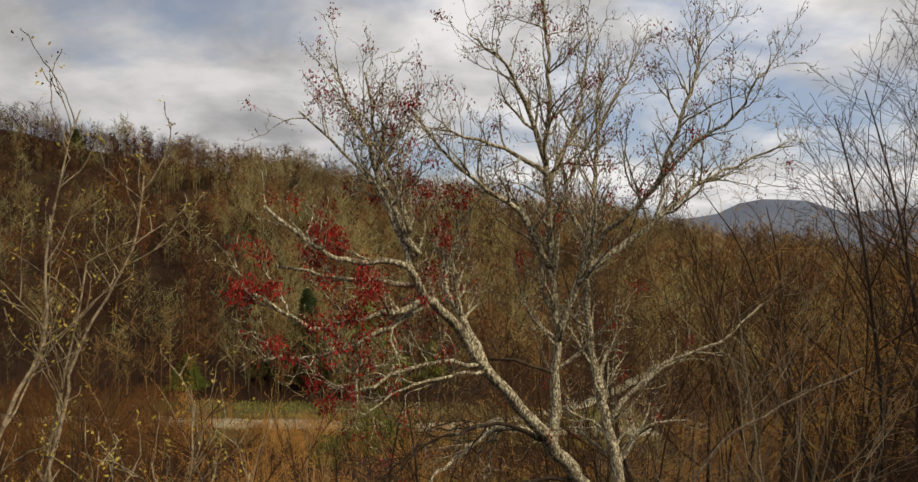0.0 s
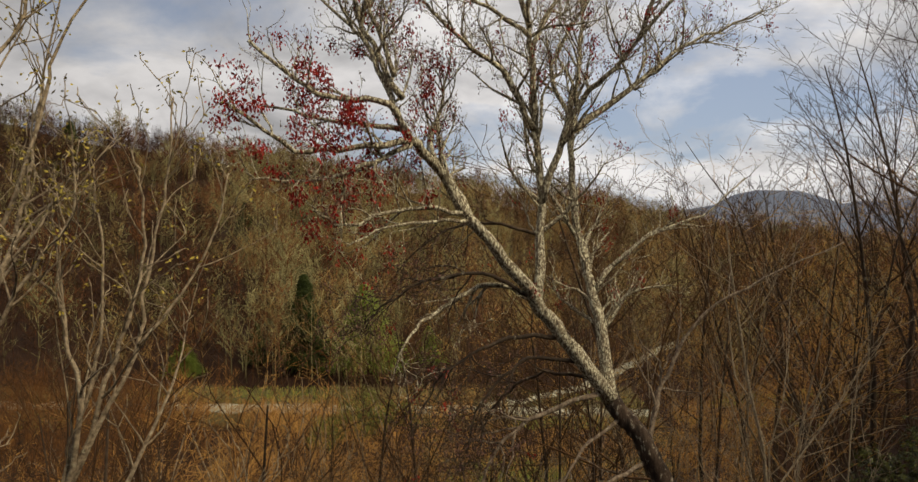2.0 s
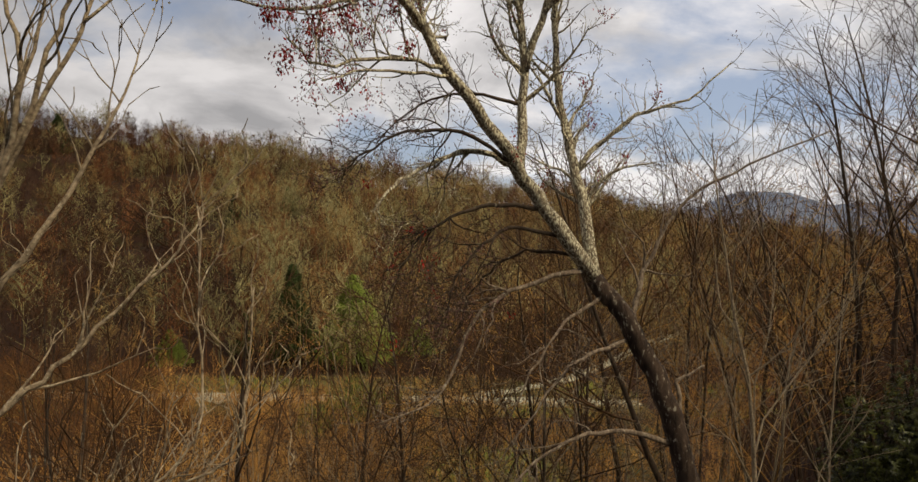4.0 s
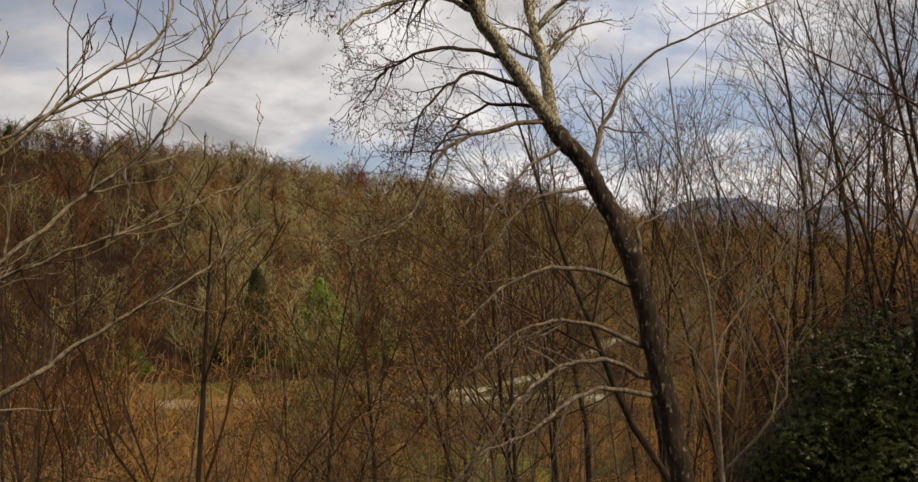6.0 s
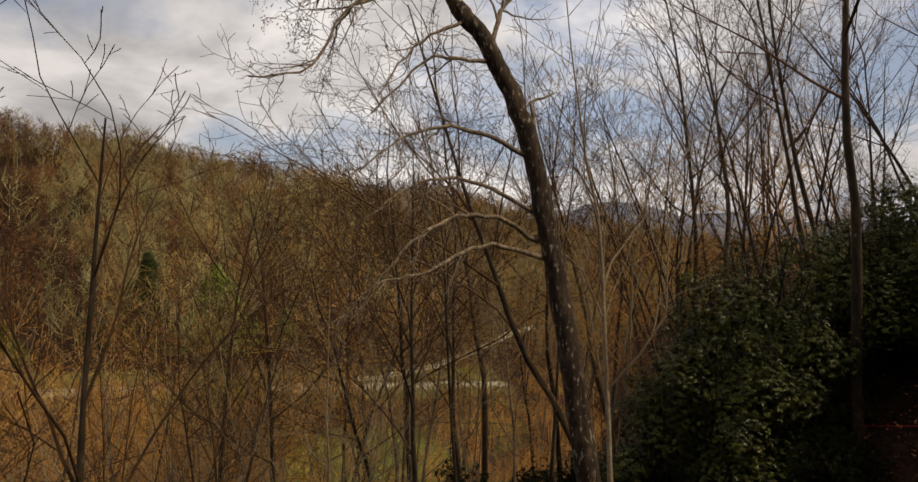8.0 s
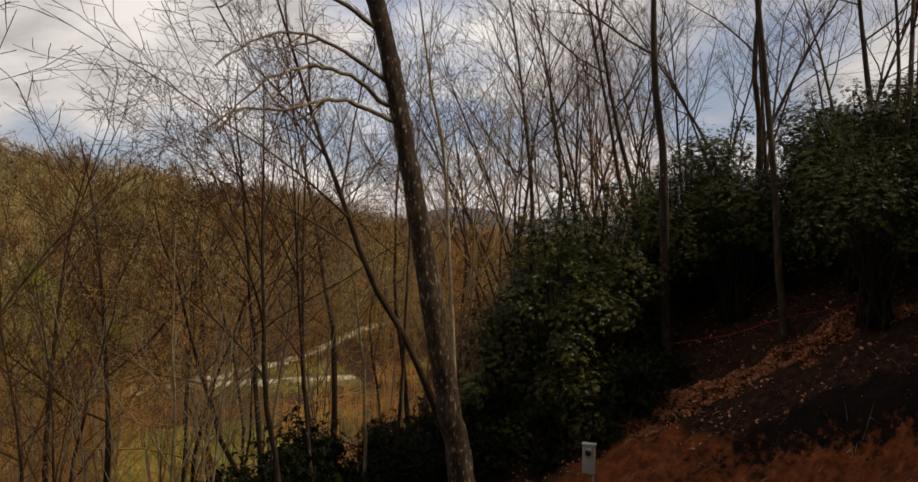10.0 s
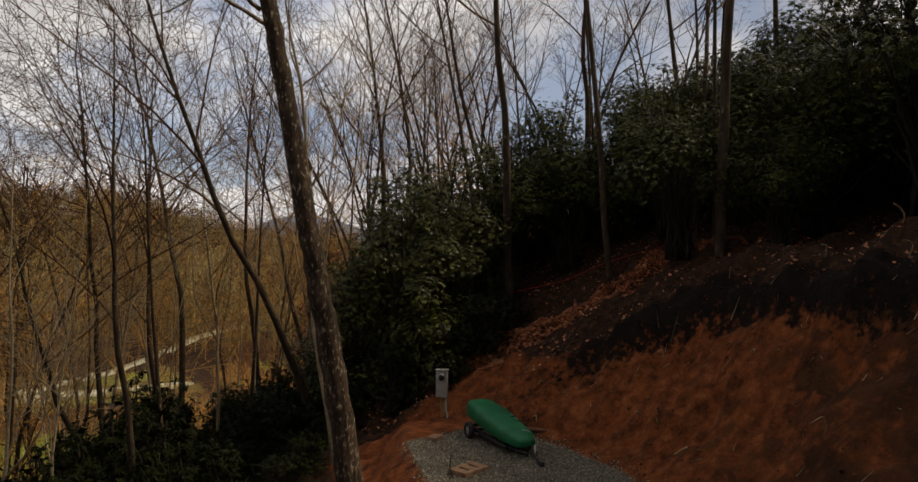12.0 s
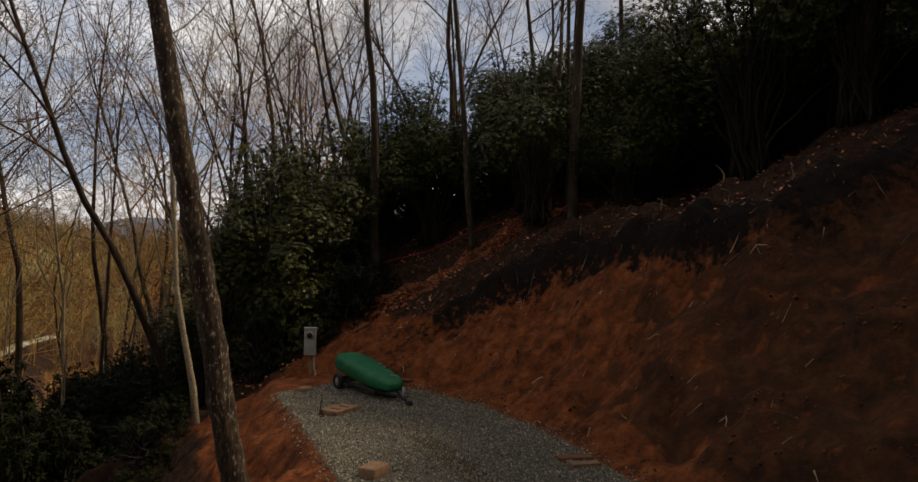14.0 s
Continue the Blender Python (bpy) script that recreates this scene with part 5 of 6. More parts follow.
for x, y, top in ((10.6, 15.3, 4.9), (11.4, 16.9, 6.1), (12.6, 16.2, 6.8), (11.6, 14.6, 4.6), (13.0, 15.0, 5.5), (9.6, 16.6, 3.4)):
    shrub_at(x, y, top, 0)
for x, y, top in ((14.4, 8.6, 8.0), (14.9, 6.2, 8.8), (14.0, 16.9, 6.9), (15.2, 15.9, 7.9), (16.6, 15.4, 8.8), (15.8, 13.8, 7.2), (17.0, 13.2, 8.9), (18.4, 12.6, 9.6), (17.0, 10.8, 8.9), (18.4, 9.8, 9.9), (17.2, 8.4, 9.3),
                  (18.6, 7.2, 10.2), (16.8, 6.2, 10.4), (18.4, 4.6, 12.0), (16.2, 3.6, 12.2), (18.0, 2.0, 13.0), (15.8, 1.2, 12.8), (17.8, -0.8, 13.2), (15.4, -1.4, 12.8), (17.4, -3.6, 13.0),
                  (20.0, 13.4, 9.9), (19.7, 11.0, 10.2), (19.8, 8.4, 10.6), (19.6, 6.0, 10.8), (19.7, 3.4, 11.0), (19.6, 0.8, 11.2), (19.4, -1.8, 11.2), (19.2, -4.4, 11.4), (21.6, 9.6, 10.8), (21.4, 4.8, 11.0), (21.4, 0.2, 11.0), (16.0, -4.6, 10.0), (14.0, -7.0, 10.0), (17.5, -6.5, 11.0)):
    shrub_at(x, y, top + rng.uniform(-0.5, 0.6) + (0.1 if y > 7 else -0.8), rng.choice((1, 2)))
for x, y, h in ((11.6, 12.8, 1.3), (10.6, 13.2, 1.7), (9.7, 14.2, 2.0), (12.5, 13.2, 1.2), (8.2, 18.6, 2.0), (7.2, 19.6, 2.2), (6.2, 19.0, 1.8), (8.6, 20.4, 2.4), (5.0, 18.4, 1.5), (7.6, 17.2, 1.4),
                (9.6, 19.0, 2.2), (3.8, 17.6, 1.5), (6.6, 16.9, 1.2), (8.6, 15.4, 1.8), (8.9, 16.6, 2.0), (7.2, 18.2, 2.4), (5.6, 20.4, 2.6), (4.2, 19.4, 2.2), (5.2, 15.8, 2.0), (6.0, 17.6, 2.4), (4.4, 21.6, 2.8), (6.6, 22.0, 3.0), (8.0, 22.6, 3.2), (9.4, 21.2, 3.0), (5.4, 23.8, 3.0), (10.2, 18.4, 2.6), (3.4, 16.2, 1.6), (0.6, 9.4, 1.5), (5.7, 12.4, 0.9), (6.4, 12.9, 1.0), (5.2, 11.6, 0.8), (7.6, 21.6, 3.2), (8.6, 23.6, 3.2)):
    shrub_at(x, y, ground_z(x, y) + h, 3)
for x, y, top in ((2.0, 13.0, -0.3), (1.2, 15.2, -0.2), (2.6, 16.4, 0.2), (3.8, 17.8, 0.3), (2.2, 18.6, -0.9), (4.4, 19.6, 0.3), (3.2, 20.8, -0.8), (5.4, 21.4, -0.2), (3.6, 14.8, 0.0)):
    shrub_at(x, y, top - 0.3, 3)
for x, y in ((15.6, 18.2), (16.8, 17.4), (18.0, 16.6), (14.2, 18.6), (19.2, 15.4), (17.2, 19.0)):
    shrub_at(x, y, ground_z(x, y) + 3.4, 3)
# shrubs added out of view to keep sky light off the bank
for x, y in ((13.2, -4.6), (11.4, -6.4), (9.4, -8.4), (14.6, -8.0), (12.0, -10.0), (7.4, -10.6), (15.0, -2.2)):
    shrub_at(x, y, ground_z(x, y) + 6.0, 1)


# dark rows added behind the belt so no sky shows through its gaps
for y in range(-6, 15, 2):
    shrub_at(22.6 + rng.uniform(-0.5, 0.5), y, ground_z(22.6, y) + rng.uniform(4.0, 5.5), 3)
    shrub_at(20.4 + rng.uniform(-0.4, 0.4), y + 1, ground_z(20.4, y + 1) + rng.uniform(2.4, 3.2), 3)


# ---- evergreens in the valley ----
def conifer(tall, width, seed, mat, label):
    rng = random.Random(seed)
    tree = thing("conifer", label, "tree", group="evergreens in the valley")
    trunk = Mesh()
    trunk.tube([Vector((0, 0, 0)), Vector((0, 0, tall * 0.5)), Vector((0, 0, tall * 0.97))], [tall * 0.014, tall * 0.009, 0.02], 7)
    part("trunk", trunk, M_BARK, tree)
    B, T, R = [], [], []
    for k in range(6500):
        f = 0.06 + 0.93 * rng.random()
        w = rng.uniform(0, 6.283)
        tier = 0.72 + 0.4 * abs(math.sin(f * tall * 0.95 + math.sin(w * 2 + seed) * 0.9)) * (0.8 + 0.2 * math.sin(w * 3 + f * 9))
        r = width * (1 - f) ** 0.8 * tier * rng.uniform(0.5, 1.12) + 0.12
        c = Vector((math.cos(w), math.sin(w), 0))
        a = c * r * rng.uniform(0.3, 0.85) + Vector((0, 0, tall * f))
        e = c * r + Vector((rng.gauss(0, 0.3), rng.gauss(0, 0.3), tall * f - r * rng.uniform(-0.1, 0.3)))
        B.append(a), T.append(e), R.append(0.06 + 0.04 * rng.random())
    v, f = spikes(np.array(B), np.array(T), np.array(R) * tall / 14)
    ob = arrays("foliage", v, f, mat)
    ob.parent = tree
    tagged(ob, kind="stuff")
    return tree


def set_on(ob, x, y, s=1.0):
    ob.matrix_basis = pose(x, y, ground_z(x, y) - 0.1) @ Matrix.Diagonal((s, s, s, 1))
    return ob


fir = set_on(conifer(16, 6.0, 1, M_FIR, "dark green fir, beside the meadow and in an unseen screen"), -25.5, 115)
light = set_on(conifer(14.5, 9.0, 2, M_FIR_LIGHT, "light green pine beside the meadow"), -15.4, 115)
for src, x, y, s in ((fir, -34, 117, 0.45), (light, -5, 119, 0.45), (fir, -165, 296, 1.1), (fir, -52, 226, 0.6), (fir, -41, 232, 0.5), (fir, -30, 246, 0.55), (fir, -64, 208, 0.5), (fir, -20, 224, 0.45)):
    copy_thing(src, pose(x, y, ground_z(x, y) - 0.1, 0, 0, x * 7) @ Matrix.Diagonal((s, s, s, 1)))


copy_thing(light, pose(-45, 113, ground_z(-45, 113) - 0.1) @ Matrix.Diagonal((0.45, 0.45, 0.42, 1)))


# unseen firs added behind and beside the drive to hold off sky light
for x, y, s in ((-9, -9, 1.3), (-4, -13, 1.4), (2, -15, 1.4), (-14, -5, 1.3), (-12, -14, 1.5), (7, -16, 1.1), (-18, -10, 1.5), (-2, -19, 1.5)):
    copy_thing(fir, pose(x, y, ground_z(x, y) - 0.1, 0, 0, x * 11) @ Matrix.Diagonal((s * 1.2, s * 1.2, s, 1)))


def leafy_bush(x, y, width, tall, seed):
    rng = random.Random(seed)
    bush = thing("bush", "yellow-green leafy bush beside the valley road", "bush", pose(x, y, ground_z(x, y) - 0.1), "bushes by the road")
    stems = Mesh()
    for k in range(7):
        e = Vector((rng.uniform(-0.6, 0.6) * width, rng.uniform(-0.6, 0.6) * width, tall * rng.uniform(0.6, 0.9)))
        line = rough_line([(0, 0, 0), e * 0.5 + Vector((0, 0, 0.4)), e], 3, 0.05, rng)
        stems.tube(line, taper(len(line), 0.07, 0.02), 5)
    part("stems", stems, M_STEM, bush)
    leaves = Mesh()
    lumps = [Vector((rng.uniform(-0.7, 0.7) * width, rng.uniform(-0.7, 0.7) * width, tall * rng.uniform(0.25, 0.85))) for _ in range(16)]
    places = []
    for k in range(1300):
        c = rng.choice(lumps)
        d = Vector((rng.gauss(0, 1), rng.gauss(0, 1), rng.gauss(0, 1))).normalized() * width * 0.33 * rng.uniform(0.6, 1.1)
        p = c + d
        p.z = max(0.15, p.z)
        places.append(p)
    clusters(leaves, places, 8, 0.22, rng, droop=0.3)
    tagged(part("leaves", leaves, M_BUSH, bush, smooth=False), kind="stuff")


leafy_bush(-10.5, 84, 3.6, 6.5, 1)
leafy_bush(-15.0, 82, 2.6, 3.8, 2)
leafy_bush(-7.5, 88, 2.4, 4.0, 3)


# ---- grass of the valley floor ----
def grass(name, count, keep, mat, label, seed, size):
    rs = np.random.RandomState(seed)
    xy = scatter(rs, count, -75, 70, 54, 108, keep)
    b = np.concatenate([xy, (height(xy[:, 0], xy[:, 1]) - 0.03)[:, None]], 1)
    t = b + rs.normal(0, 0.18, (count, 3)) * size + np.stack([0 * xy[:, 0], 0 * xy[:, 0], size * (0.5 + 0.8 * rs.rand(count))], 1)
    v, f = spikes(b, t, np.full(count, 0.045))
    tagged(arrays(name, v, f, mat), label, "grass", kind="stuff")


def off_road(x, y):
    return (np.abs(y - np.interp(x, (-90, -27, 5, 40, 60), (101, 98, 97, 95, 97))) > 3.2) & ~((x > 3) & (x < 40) & (np.abs(y - np.interp(x, (4, 10, 20, 30, 40), (99.8, 102, 110, 124, 140))) < 3))


grass("dry_grass", 14000, lambda x, y: off_road(x, y) & (y > 88) & (x < 27) & (waves(x, y, 30, 60) > -0.3), M_GRASS, "tall dry tan meadow grass", 3, 0.8)
grass("green_grass", 15000, lambda x, y: off_road(x, y) & (((y > 88) & (waves(x, y, 30, 60) < 0.1)) | (np.hypot((x - 5) / 8, (y - 67) / 10) < 1 + 0.25 * waves(x, y, 7, 61))), M_GRASS_GREEN, "short green meadow grass", 4, 0.4)


# ---- the pad: gravel, trailer, meter post, blocks ----
def build_gravel():
    rs = np.random.RandomState(9)
    n = 30000
    xy = scatter(rs, n, 1.5, 10.5, 0.5, 11.4, lambda x, y: np.maximum(pad_distance(x, y), y - 9.8) < 0.25 * rs.rand(len(x)) ** 2)
    z = height(xy[:, 0], xy[:, 1])
    cube = np.array([(1, 0, 0), (-1, 0, 0), (0, 1, 0), (0, -1, 0), (0, 0, 1), (0, 0, -1)], float)
    tri = np.array([(0, 2, 4), (2, 1, 4), (1, 3, 4), (3, 0, 4), (2, 0, 5), (1, 2, 5), (3, 1, 5), (0, 3, 5)])
    size = (0.007 + 0.014 * rs.rand(n) ** 2)[:, None, None]
    pts = cube[None] * size * (0.6 + 0.8 * rs.rand(n, 6, 1)) + rs.normal(0, 1, (n, 6, 3)) * size * 0.15
    v = pts + np.concatenate([xy, (z + 0.008)[:, None]], 1)[:, None, :]
    f = tri[None] + (np.arange(n) * 6)[:, None, None]
    tagged(arrays("gravel", v.reshape(-1, 3), f.reshape(-1, 3), M_STONE), "loose grey crushed gravel on the pad", "gravel", kind="stuff")


build_gravel()


def build_leaf_litter():
    rs = np.random.RandomState(10)

    def lies(x, y):
        natural = natural_slope(x, y)
        d = pad_distance(x, y)
        line = np.interp(x, (11.0, 12.1, 13.4, 14.1, 15.0), (13.0, 12.3, 11.1, 10.0, 8.6))
        strip = (np.abs(y - line + 0.25) < 0.95 + 0.4 * waves(x, y, 1.5, 9) - 0.6 * rs.rand(len(x)) ** 3) & (x > 11.0) & (x < 15.2)
        return (d > 1.2) & (x > 8.5) & (strip | ((face(d, y) > natural - 0.3) & (rs.rand(len(x)) < 0.012)))

    n = 20000
    xy = scatter(rs, n, 8.5, 19, 0, 17, lies)
    z = height(xy[:, 0], xy[:, 1]) + 0.02 + 0.03 * rs.rand(n)
    c = np.concatenate([xy, z[:, None]], 1)
    w = rs.rand(n) * 6.283
    size = 0.025 + 0.035 * rs.rand(n)
    a = np.stack([np.cos(w), np.sin(w), rs.normal(0.25, 0.3, n)], 1) * size[:, None]
    b = np.stack([-np.sin(w), np.cos(w), rs.normal(0, 0.35, n)], 1) * size[:, None] * 0.6
    lift = np.stack([0 * w, 0 * w, size * 0.25], 1)
    v = np.stack([c - a + lift, c + b, c + a + lift, c - b, c], 1)
    i = np.arange(n)[:, None] * 5
    f = np.stack([np.concatenate([i + p, i + q, i + 4], 1) for p, q in ((0, 1), (1, 2), (2, 3), (3, 0))], 1)
    tagged(arrays("leaf_litter", v.reshape(-1, 3), f.reshape(-1, 3), M_LITTER), "dry russet fallen leaves on the bank", "leaves", kind="stuff")


build_leaf_litter()


def build_debris():
    rs = np.random.RandomState(15)

    def lies(x, y):
        d = pad_distance(x, y)
        return (d > 0.8) & (np.abs(natural_slope(x, y) - face(d, y)) < 0.5 + 3.0 * rs.rand(len(x)) ** 3) & (x > 7)

    n = 300
    xy = scatter(rs, n, 7, 17, -2, 14, lies)
    c = np.concatenate([xy, (height(xy[:, 0], xy[:, 1]) + 0.015)[:, None]], 1)
    w, long = rs.rand(n) * 6.283, 0.08 + 0.3 * rs.rand(n) ** 3
    t = c + np.stack([np.cos(w) * long, np.sin(w) * long, 0 * w], 1)
    t[:, 2] = height(t[:, 0], t[:, 1]) + 0.02 + 0.12 * rs.rand(n) ** 2
    v, f = spikes(c, t, 0.005 + 0.008 * rs.rand(n))
    tagged(arrays("debris", v, f, M_STICK), "pale broken sticks and roots littering the crest of the cut", "sticks", kind="stuff")



def build_clods():
    rs = np.random.RandomState(19)
    n = 3000
    xy = scatter(rs, n, 5, 17, -4, 12.5, lambda x, y: (pad_distance(x, y) > 0.05) & (face(pad_distance(x, y), y) < natural_slope(x, y) + 0.2) & (waves(x, y, 1.7, 66) + 0.9 * rs.rand(len(x)) > 0.35 + 0.25 * np.clip(pad_distance(x, y), 0, 2)))
    z = height(xy[:, 0], xy[:, 1])
    knob = np.array([(1, 0, 0), (-1, 0, 0), (0, 1, 0), (0, -1, 0), (0, 0, 1), (0, 0, -1)], float)
    tri = np.array([(0, 2, 4), (2, 1, 4), (1, 3, 4), (3, 0, 4), (2, 0, 5), (1, 2, 5), (3, 1, 5), (0, 3, 5)])
    size = (0.008 + 0.03 * rs.rand(n) ** 4)[:, None, None]
    pts = knob[None] * size * (0.6 + 0.8 * rs.rand(n, 6, 1)) + rs.normal(0, 1, (n, 6, 3)) * size * 0.2
    v = pts + np.concatenate([xy, z[:, None]], 1)[:, None, :]
    f = tri[None] + (np.arange(n) * 6)[:, None, None]
    tagged(arrays("clay_clods", v.reshape(-1, 3), f.reshape(-1, 3), M_CLOD), "crumbled red clay clods on the cut bank", "soil", kind="stuff")


build_debris()
build_clods()


def build_trailer():
    tail, nose = Vector((8.90, 9.7, 0)), Vector((8.28, 7.1, 0))
    yaw = math.degrees(math.atan2(nose.y - tail.y, nose.x - tail.x))
    ob = thing("utility_trailer", "small trailer under a green tarpaulin, drawbar resting on the gravel", "trailer", pose(tail.x, tail.y, 0.0, 0, 0, yaw))
    body = Mesh()
    stations = ((-0.03, 0.22, 0.36, 0.60), (0.0, 0.30, 0.31, 0.67), (0.06, 0.32, 0.28, 0.69), (0.3, 0.33, 0.26, 0.68), (0.6, 0.34, 0.24, 0.65), (1.1, 0.34, 0.21, 0.58), (1.6, 0.32, 0.19, 0.50), (1.95, 0.27, 0.19, 0.43), (2.1, 0.20, 0.19, 0.37), (2.14, 0.10, 0.21, 0.31))
    rng = random.Random(3)
    ring = 20
    for x, half, low, high in stations:
        for k in range(ring):
            w = 2 * math.pi * k / ring
            cy, cz = math.cos(w), math.sin(w)
            sy, sz = math.copysign(abs(cy) ** 0.62, cy), math.copysign(abs(cz) ** 0.62, cz)
            body.v.append(Vector((x + rng.gauss(0, 0.008), sy * half + rng.gauss(0, 0.008), (low + high) / 2 + sz * (high - low) / 2 + rng.gauss(0, 0.008))))
    for i in range(len(stations) - 1):
        for k in range(ring):
            a, b = i * ring + k, i * ring + (k + 1) % ring
            body.f.append((a, b, b + ring, a + ring))
    body.f += [tuple(reversed(range(ring))), tuple(range((len(stations) - 1) * ring, len(stations) * ring))]
    part("tarpaulin", body, M_TARP, ob, "taut dark green tarpaulin")
    frame_mesh = Mesh()
    for y in (0.29, -0.29):
        frame_mesh.box((1.8, 0.06, 0.06), (0.95, y, 0.16), bevel=0.008)
    for x in (0.1, 1.8):
        frame_mesh.box((0.06, 0.58, 0.06), (x, 0, 0.16), bevel=0.008)
    frame_mesh.box((0.05, 0.80, 0.05), (0.5, 0, 0.17), bevel=0.008)
    part("chassis", frame_mesh, M_BLACK, ob)
    for side in (-1, 1):
        tyre = Mesh()
        prof = ((0.09, -0.045), (0.14, -0.06), (0.17, -0.04), (0.175, 0), (0.17, 0.04), (0.14, 0.06), (0.09, 0.045))
        n = 24
        for k in range(n):
            w = 2 * math.pi * k / n
            for q, y in prof:
                tyre.v.append(Vector((0.5 + math.cos(w) * q, side * 0.45 + y, 0.175 + math.sin(w) * q)))
        p = len(prof)
        for k in range(n):
            for j in range(p):
                a, b = k * p + j, k * p + (j + 1) % p
                c, d = ((k + 1) % n) * p + (j + 1) % p, ((k + 1) % n) * p + j
                tyre.f.append((a, b, c, d))
        wheel = part("wheel", tyre, M_BLACK, ob, "small black tyre")
        rim = Mesh()
        rim.tube([Vector((0.5, side * 0.45 - 0.03, 0.175)), Vector((0.5, side * 0.45 + 0.03, 0.175))], [0.095, 0.095], 18)
        rim.tube([Vector((0.5, side * 0.45 - 0.05, 0.175)), Vector((0.5, side * 0.45 + 0.05, 0.175))], [0.03, 0.03], 10)
        part("rim", rim, M_BOX, wheel, "pale grey wheel rim")
    bar = Mesh()
    bar.tube([Vector((1.7, 0.26, 0.16)), Vector((2.25, 0.05, 0.12)), Vector((2.62, 0, 0.06))], [0.028] * 3, 8)
    bar.tube([Vector((1.7, -0.26, 0.16)), Vector((2.25, -0.05, 0.12))], [0.028] * 2, 8)
    bar.box((0.16, 0.08, 0.09), (2.66, 0, 0.055), bevel=0.02)
    part("drawbar", bar, M_BLACK, ob)
    jack = Mesh()
    jack.tube([Vector((2.35, 0.07, 0.0)), Vector((2.33, 0.07, 0.3))], [0.022, 0.022], 8)
    jack.box((0.12, 0.12, 0.02), (2.35, 0.07, 0.012), bevel=0.004)
    part("jack", jack, M_STEEL, ob)
    for x, z in ((1.1, 0.545), (1.32, 0.508), (1.54, 0.468)):
        strap = Mesh()
        strap.box((0.17, 0.035, 0.03), (x, 0.235, z), bevel=0.008)
        strap.box((0.035, 0.10, 0.03), (x + 0.085, 0.20, z + 0.004), bevel=0.008)
        part("strap", strap, M_BLACK, ob, "black strap")
        buckle = Mesh()
        buckle.box((0.13, 0.014, 0.014), (x, 0.218, z + 0.022), bevel=0.004)
        part("buckle", buckle, M_STEEL, ob, "bright metal buckle")
    trim_mesh = Mesh()
    trim_mesh.tube([Vector((1.96, 0.275, 0.22)), Vector((1.95, 0.255, 0.36)), Vector((1.9, 0.16, 0.445)), Vector((1.84, 0.05, 0.462))], [0.011] * 4, 6)
    part("edge_cord", trim_mesh, M_BOX, ob, "pale cord along the edge")


build_trailer()


def build_meter_post():
    x, y = 8.93, 11.1
    z = ground_z(x, y) - 0.22
    ob = thing("power_pedestal", "grey electric meter box on a short timber post", "meter box", pose(x, y, z, 0, 0, -46))
    post = Mesh()
    post.box((0.10, 0.10, 0.9), (0, 0.06, 0.44), bevel=0.006)
    part("post", post, M_POST, ob, "tan timber post")
    case = Mesh()
    case.box((0.27, 0.13, 0.62), (0, -0.06, 1.0), bevel=0.012)
    part("case", case, M_BOX, ob)
    cap = Mesh()
    cap.box((0.30, 0.17, 0.025), (0, -0.06, 1.322), bevel=0.008)
    part("cap", cap, M_BOX, ob)
    ring = Mesh()
    ring.tube([Vector((0, -0.125, 1.16)), Vector((0, -0.17, 1.16))], [0.085, 0.08], 20)
    socket = part("meter_socket", ring, M_STEEL, ob, "round dark meter socket")
    dial = Mesh()
    dial.tube([Vector((0, -0.171, 1.16)), Vector((0, -0.178, 1.16))], [0.065, 0.06], 20)
    part("cover", dial, M_BLACK, socket)
    pipe = Mesh()
    pipe.tube([Vector((0.09, -0.03, 0.72)), Vector((0.09, -0.03, 0.38)), Vector((0.13, -0.05, 0.3)), Vector((0.12, -0.08, 0.1)), Vector((0.3, -0.2, 0.06))], [0.022] * 5, 8)
    part("conduit", pipe, M_BOX, ob)


build_meter_post()


def slab(name, label, category, x, y, size, spin, mat, slots=0, tilt=0.0):
    ob = thing(name, label, category, pose(x, y, ground_z(x, y) - 0.01, tilt, 0, spin))
    m = Mesh()
    if slots:
        ribs = slots + 1
        w = size[0] / (ribs + slots * 0.45)
        for k in range(ribs):
            m.box((w, size[1], size[2]), (-size[0] / 2 + w / 2 + k * w * 1.45, 0, size[2] / 2), bevel=0.01)
        m.box((size[0], size[1] * 0.2, size[2] * 0.96), (0, size[1] * 0.39, size[2] / 2), bevel=0.008)
        m.box((size[0], size[1] * 0.2, size[2] * 0.96), (0, -size[1] * 0.39, size[2] / 2), bevel=0.008)
    else:
        m.box(size, (0, 0, size[2] / 2), bevel=min(size) * 0.15)
    part("body", m, mat, ob)
    return ob


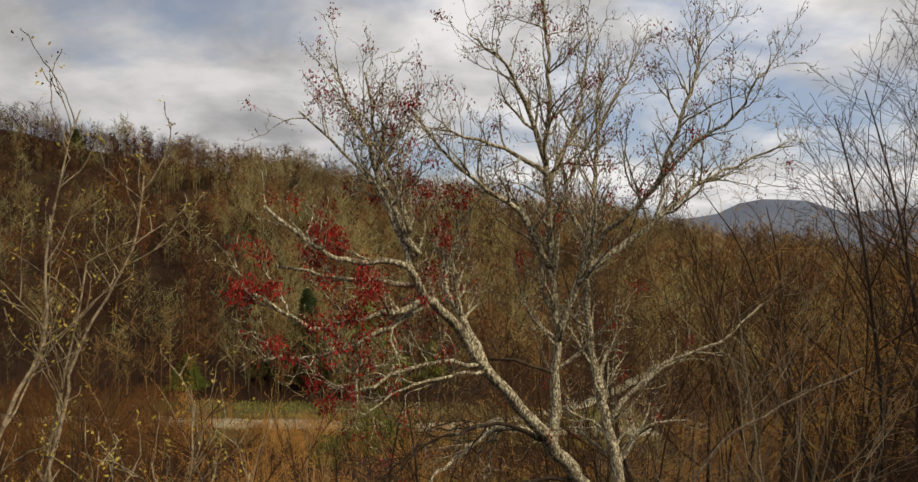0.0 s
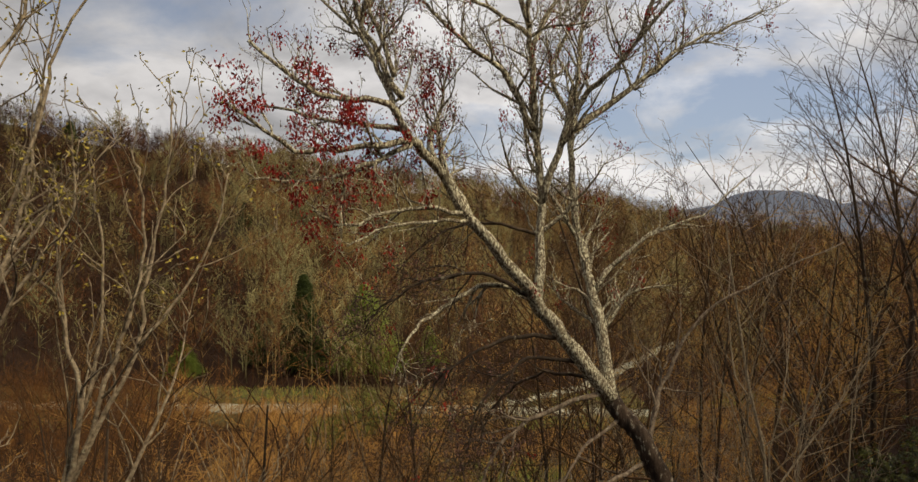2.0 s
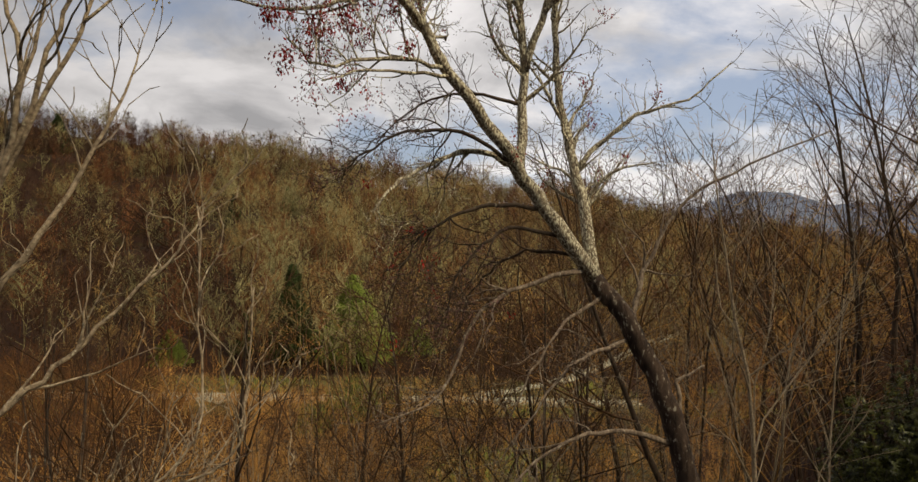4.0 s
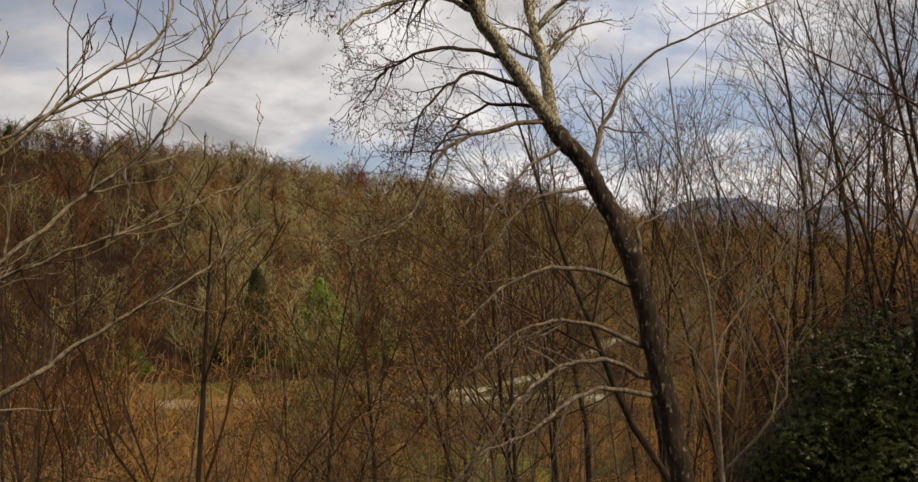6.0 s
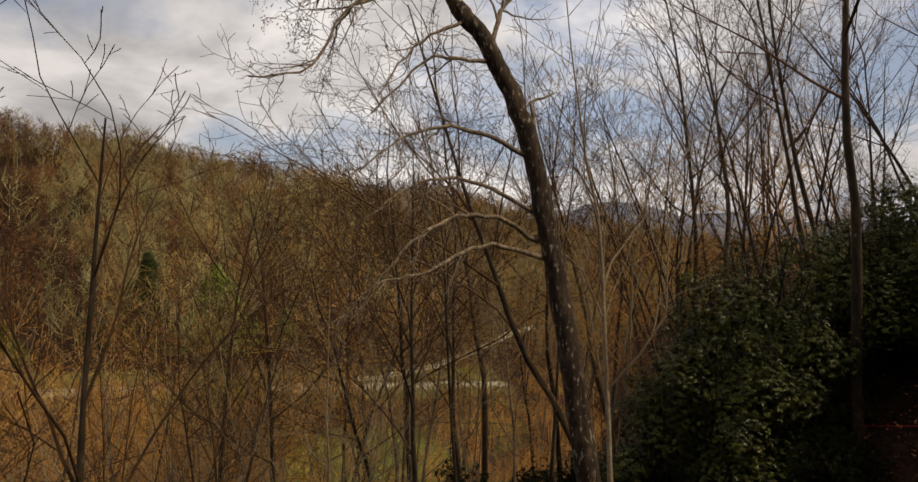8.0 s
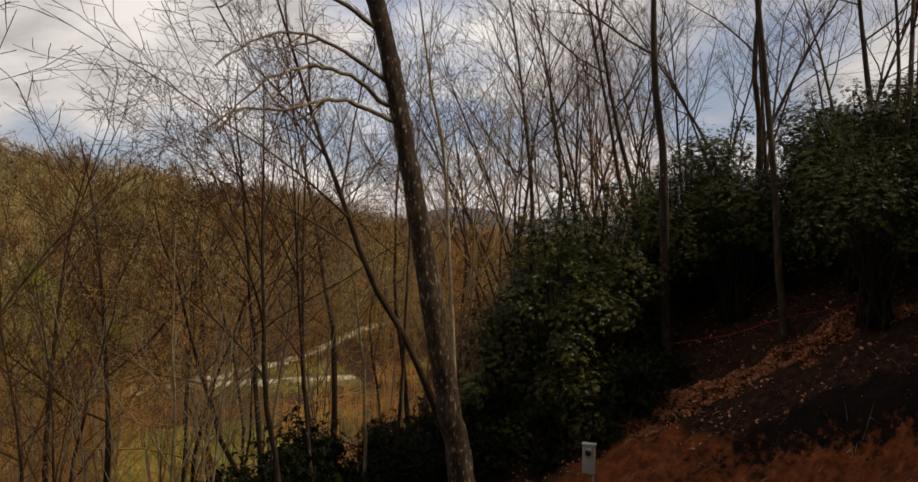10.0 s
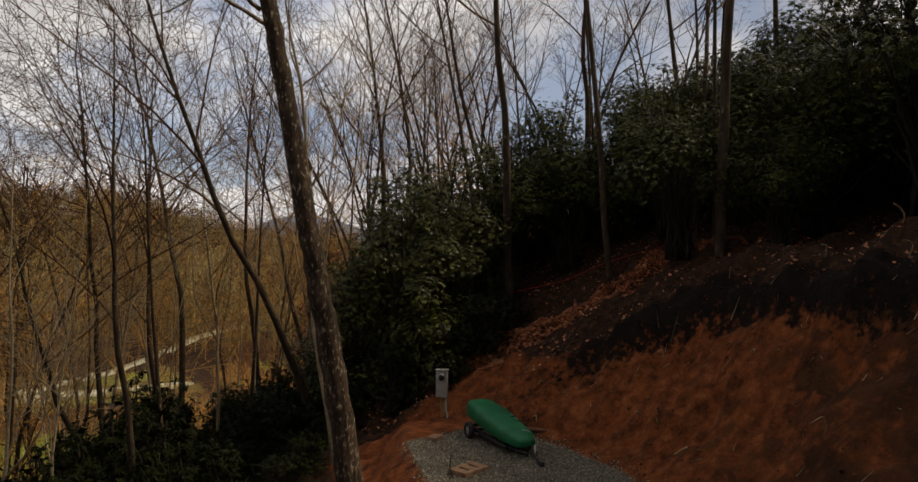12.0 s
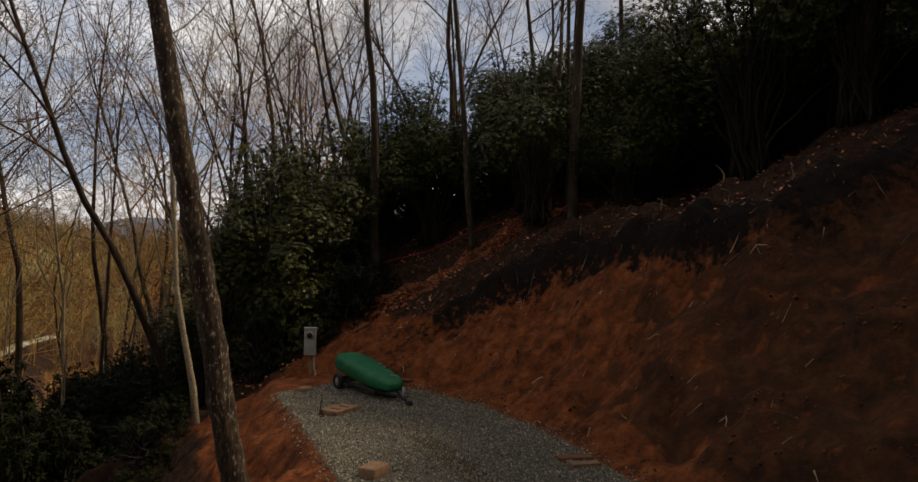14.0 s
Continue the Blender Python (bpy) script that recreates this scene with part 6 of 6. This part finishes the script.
slab("concrete_block", "tan hollow concrete block lying on the gravel", "block", 7.05, 7.65, (0.62, 0.42, 0.10), 10, M_BLOCK, 2)
slab("flat_stone", "small flat tan stone at the gravel edge", "stone", 7.75, 9.7, (0.3, 0.2, 0.08), 20, M_BLOCK)
slab("brick_block", "tan block at the edge of the gravel", "block", 5.12, 4.5, (0.36, 0.26, 0.15), 15, M_BLOCK)
slab("board", "short red-brown board on the gravel edge", "board", 9.75, 8.7, (0.7, 0.16, 0.05), -50, M_BOARD)
slab("plank", "weathered brown plank by the bank", "plank", 7.56, 3.0, (0.5, 0.17, 0.05), -35, M_BOARD)
slab("plank", "weathered brown plank by the bank", "plank", 7.42, 2.74, (0.42, 0.14, 0.05), -32, M_BLOCK)


def stick(name, label, category, pts, r, mat):
    base = Vector(pts[0])
    ob = thing(name, label, category, Matrix.Translation(base))
    m = Mesh()
    line = rough_line([Vector(p) - base for p in pts], 4, 0.006, random.Random(int(base.x * 100)))
    m.tube(line, taper(len(line), r, r * 0.5), 6)
    part("stem", m, mat, ob)


def on(x, y, up=0.0):
    return (x, y, ground_z(x, y) + up)


stick("twig", "bent dark stick leaning on a block", "stick", [on(6.62, 7.55, 0.0), on(6.72, 7.75, 0.16), on(6.9, 7.95, 0.3)], 0.016, M_STEM)
r3 = random.Random(44)
for x, y in ((12.64, 6.11), (11.69, 7.04), (8.4, 3.2), (10.0, 9.2), (11.2, 4.8), (8.76, 0.3), (12.3, 4.0), (9.4, 2.6), (10.4, 1.6), (11.6, 2.4), (12.6, 8.2), (13.2, 5.2), (9.6, 5.0), (10.3, 6.5), (11.9, 10.6), (10.6, 12.0), (8.2, 1.2), (12.4, 1.5), (13.5, 3.2)):
    a = on(x, y, -0.05)
    b = (x - r3.uniform(0.05, 0.25), y - r3.uniform(0.0, 0.2), a[2] + r3.uniform(0.08, 0.3))
    c = (b[0] - r3.uniform(-0.1, 0.3), b[1] - r3.uniform(-0.1, 0.2), b[2] + r3.uniform(-0.1, 0.2))
    stick("root", "pale broken root sticking out of the clay bank", "root", [a, b, c], r3.uniform(0.008, 0.02), M_ROOT)
stick("tape_line", "red tape stretched low between the trees", "tape", [on(13.75, 14.3, 0.35), on(14.4, 12.8, 0.3), (14.85, 11.35, ground_z(14.95, 11.3) + 0.35), on(15.4, 9.6, 0.3)], 0.014, M_TAPE)
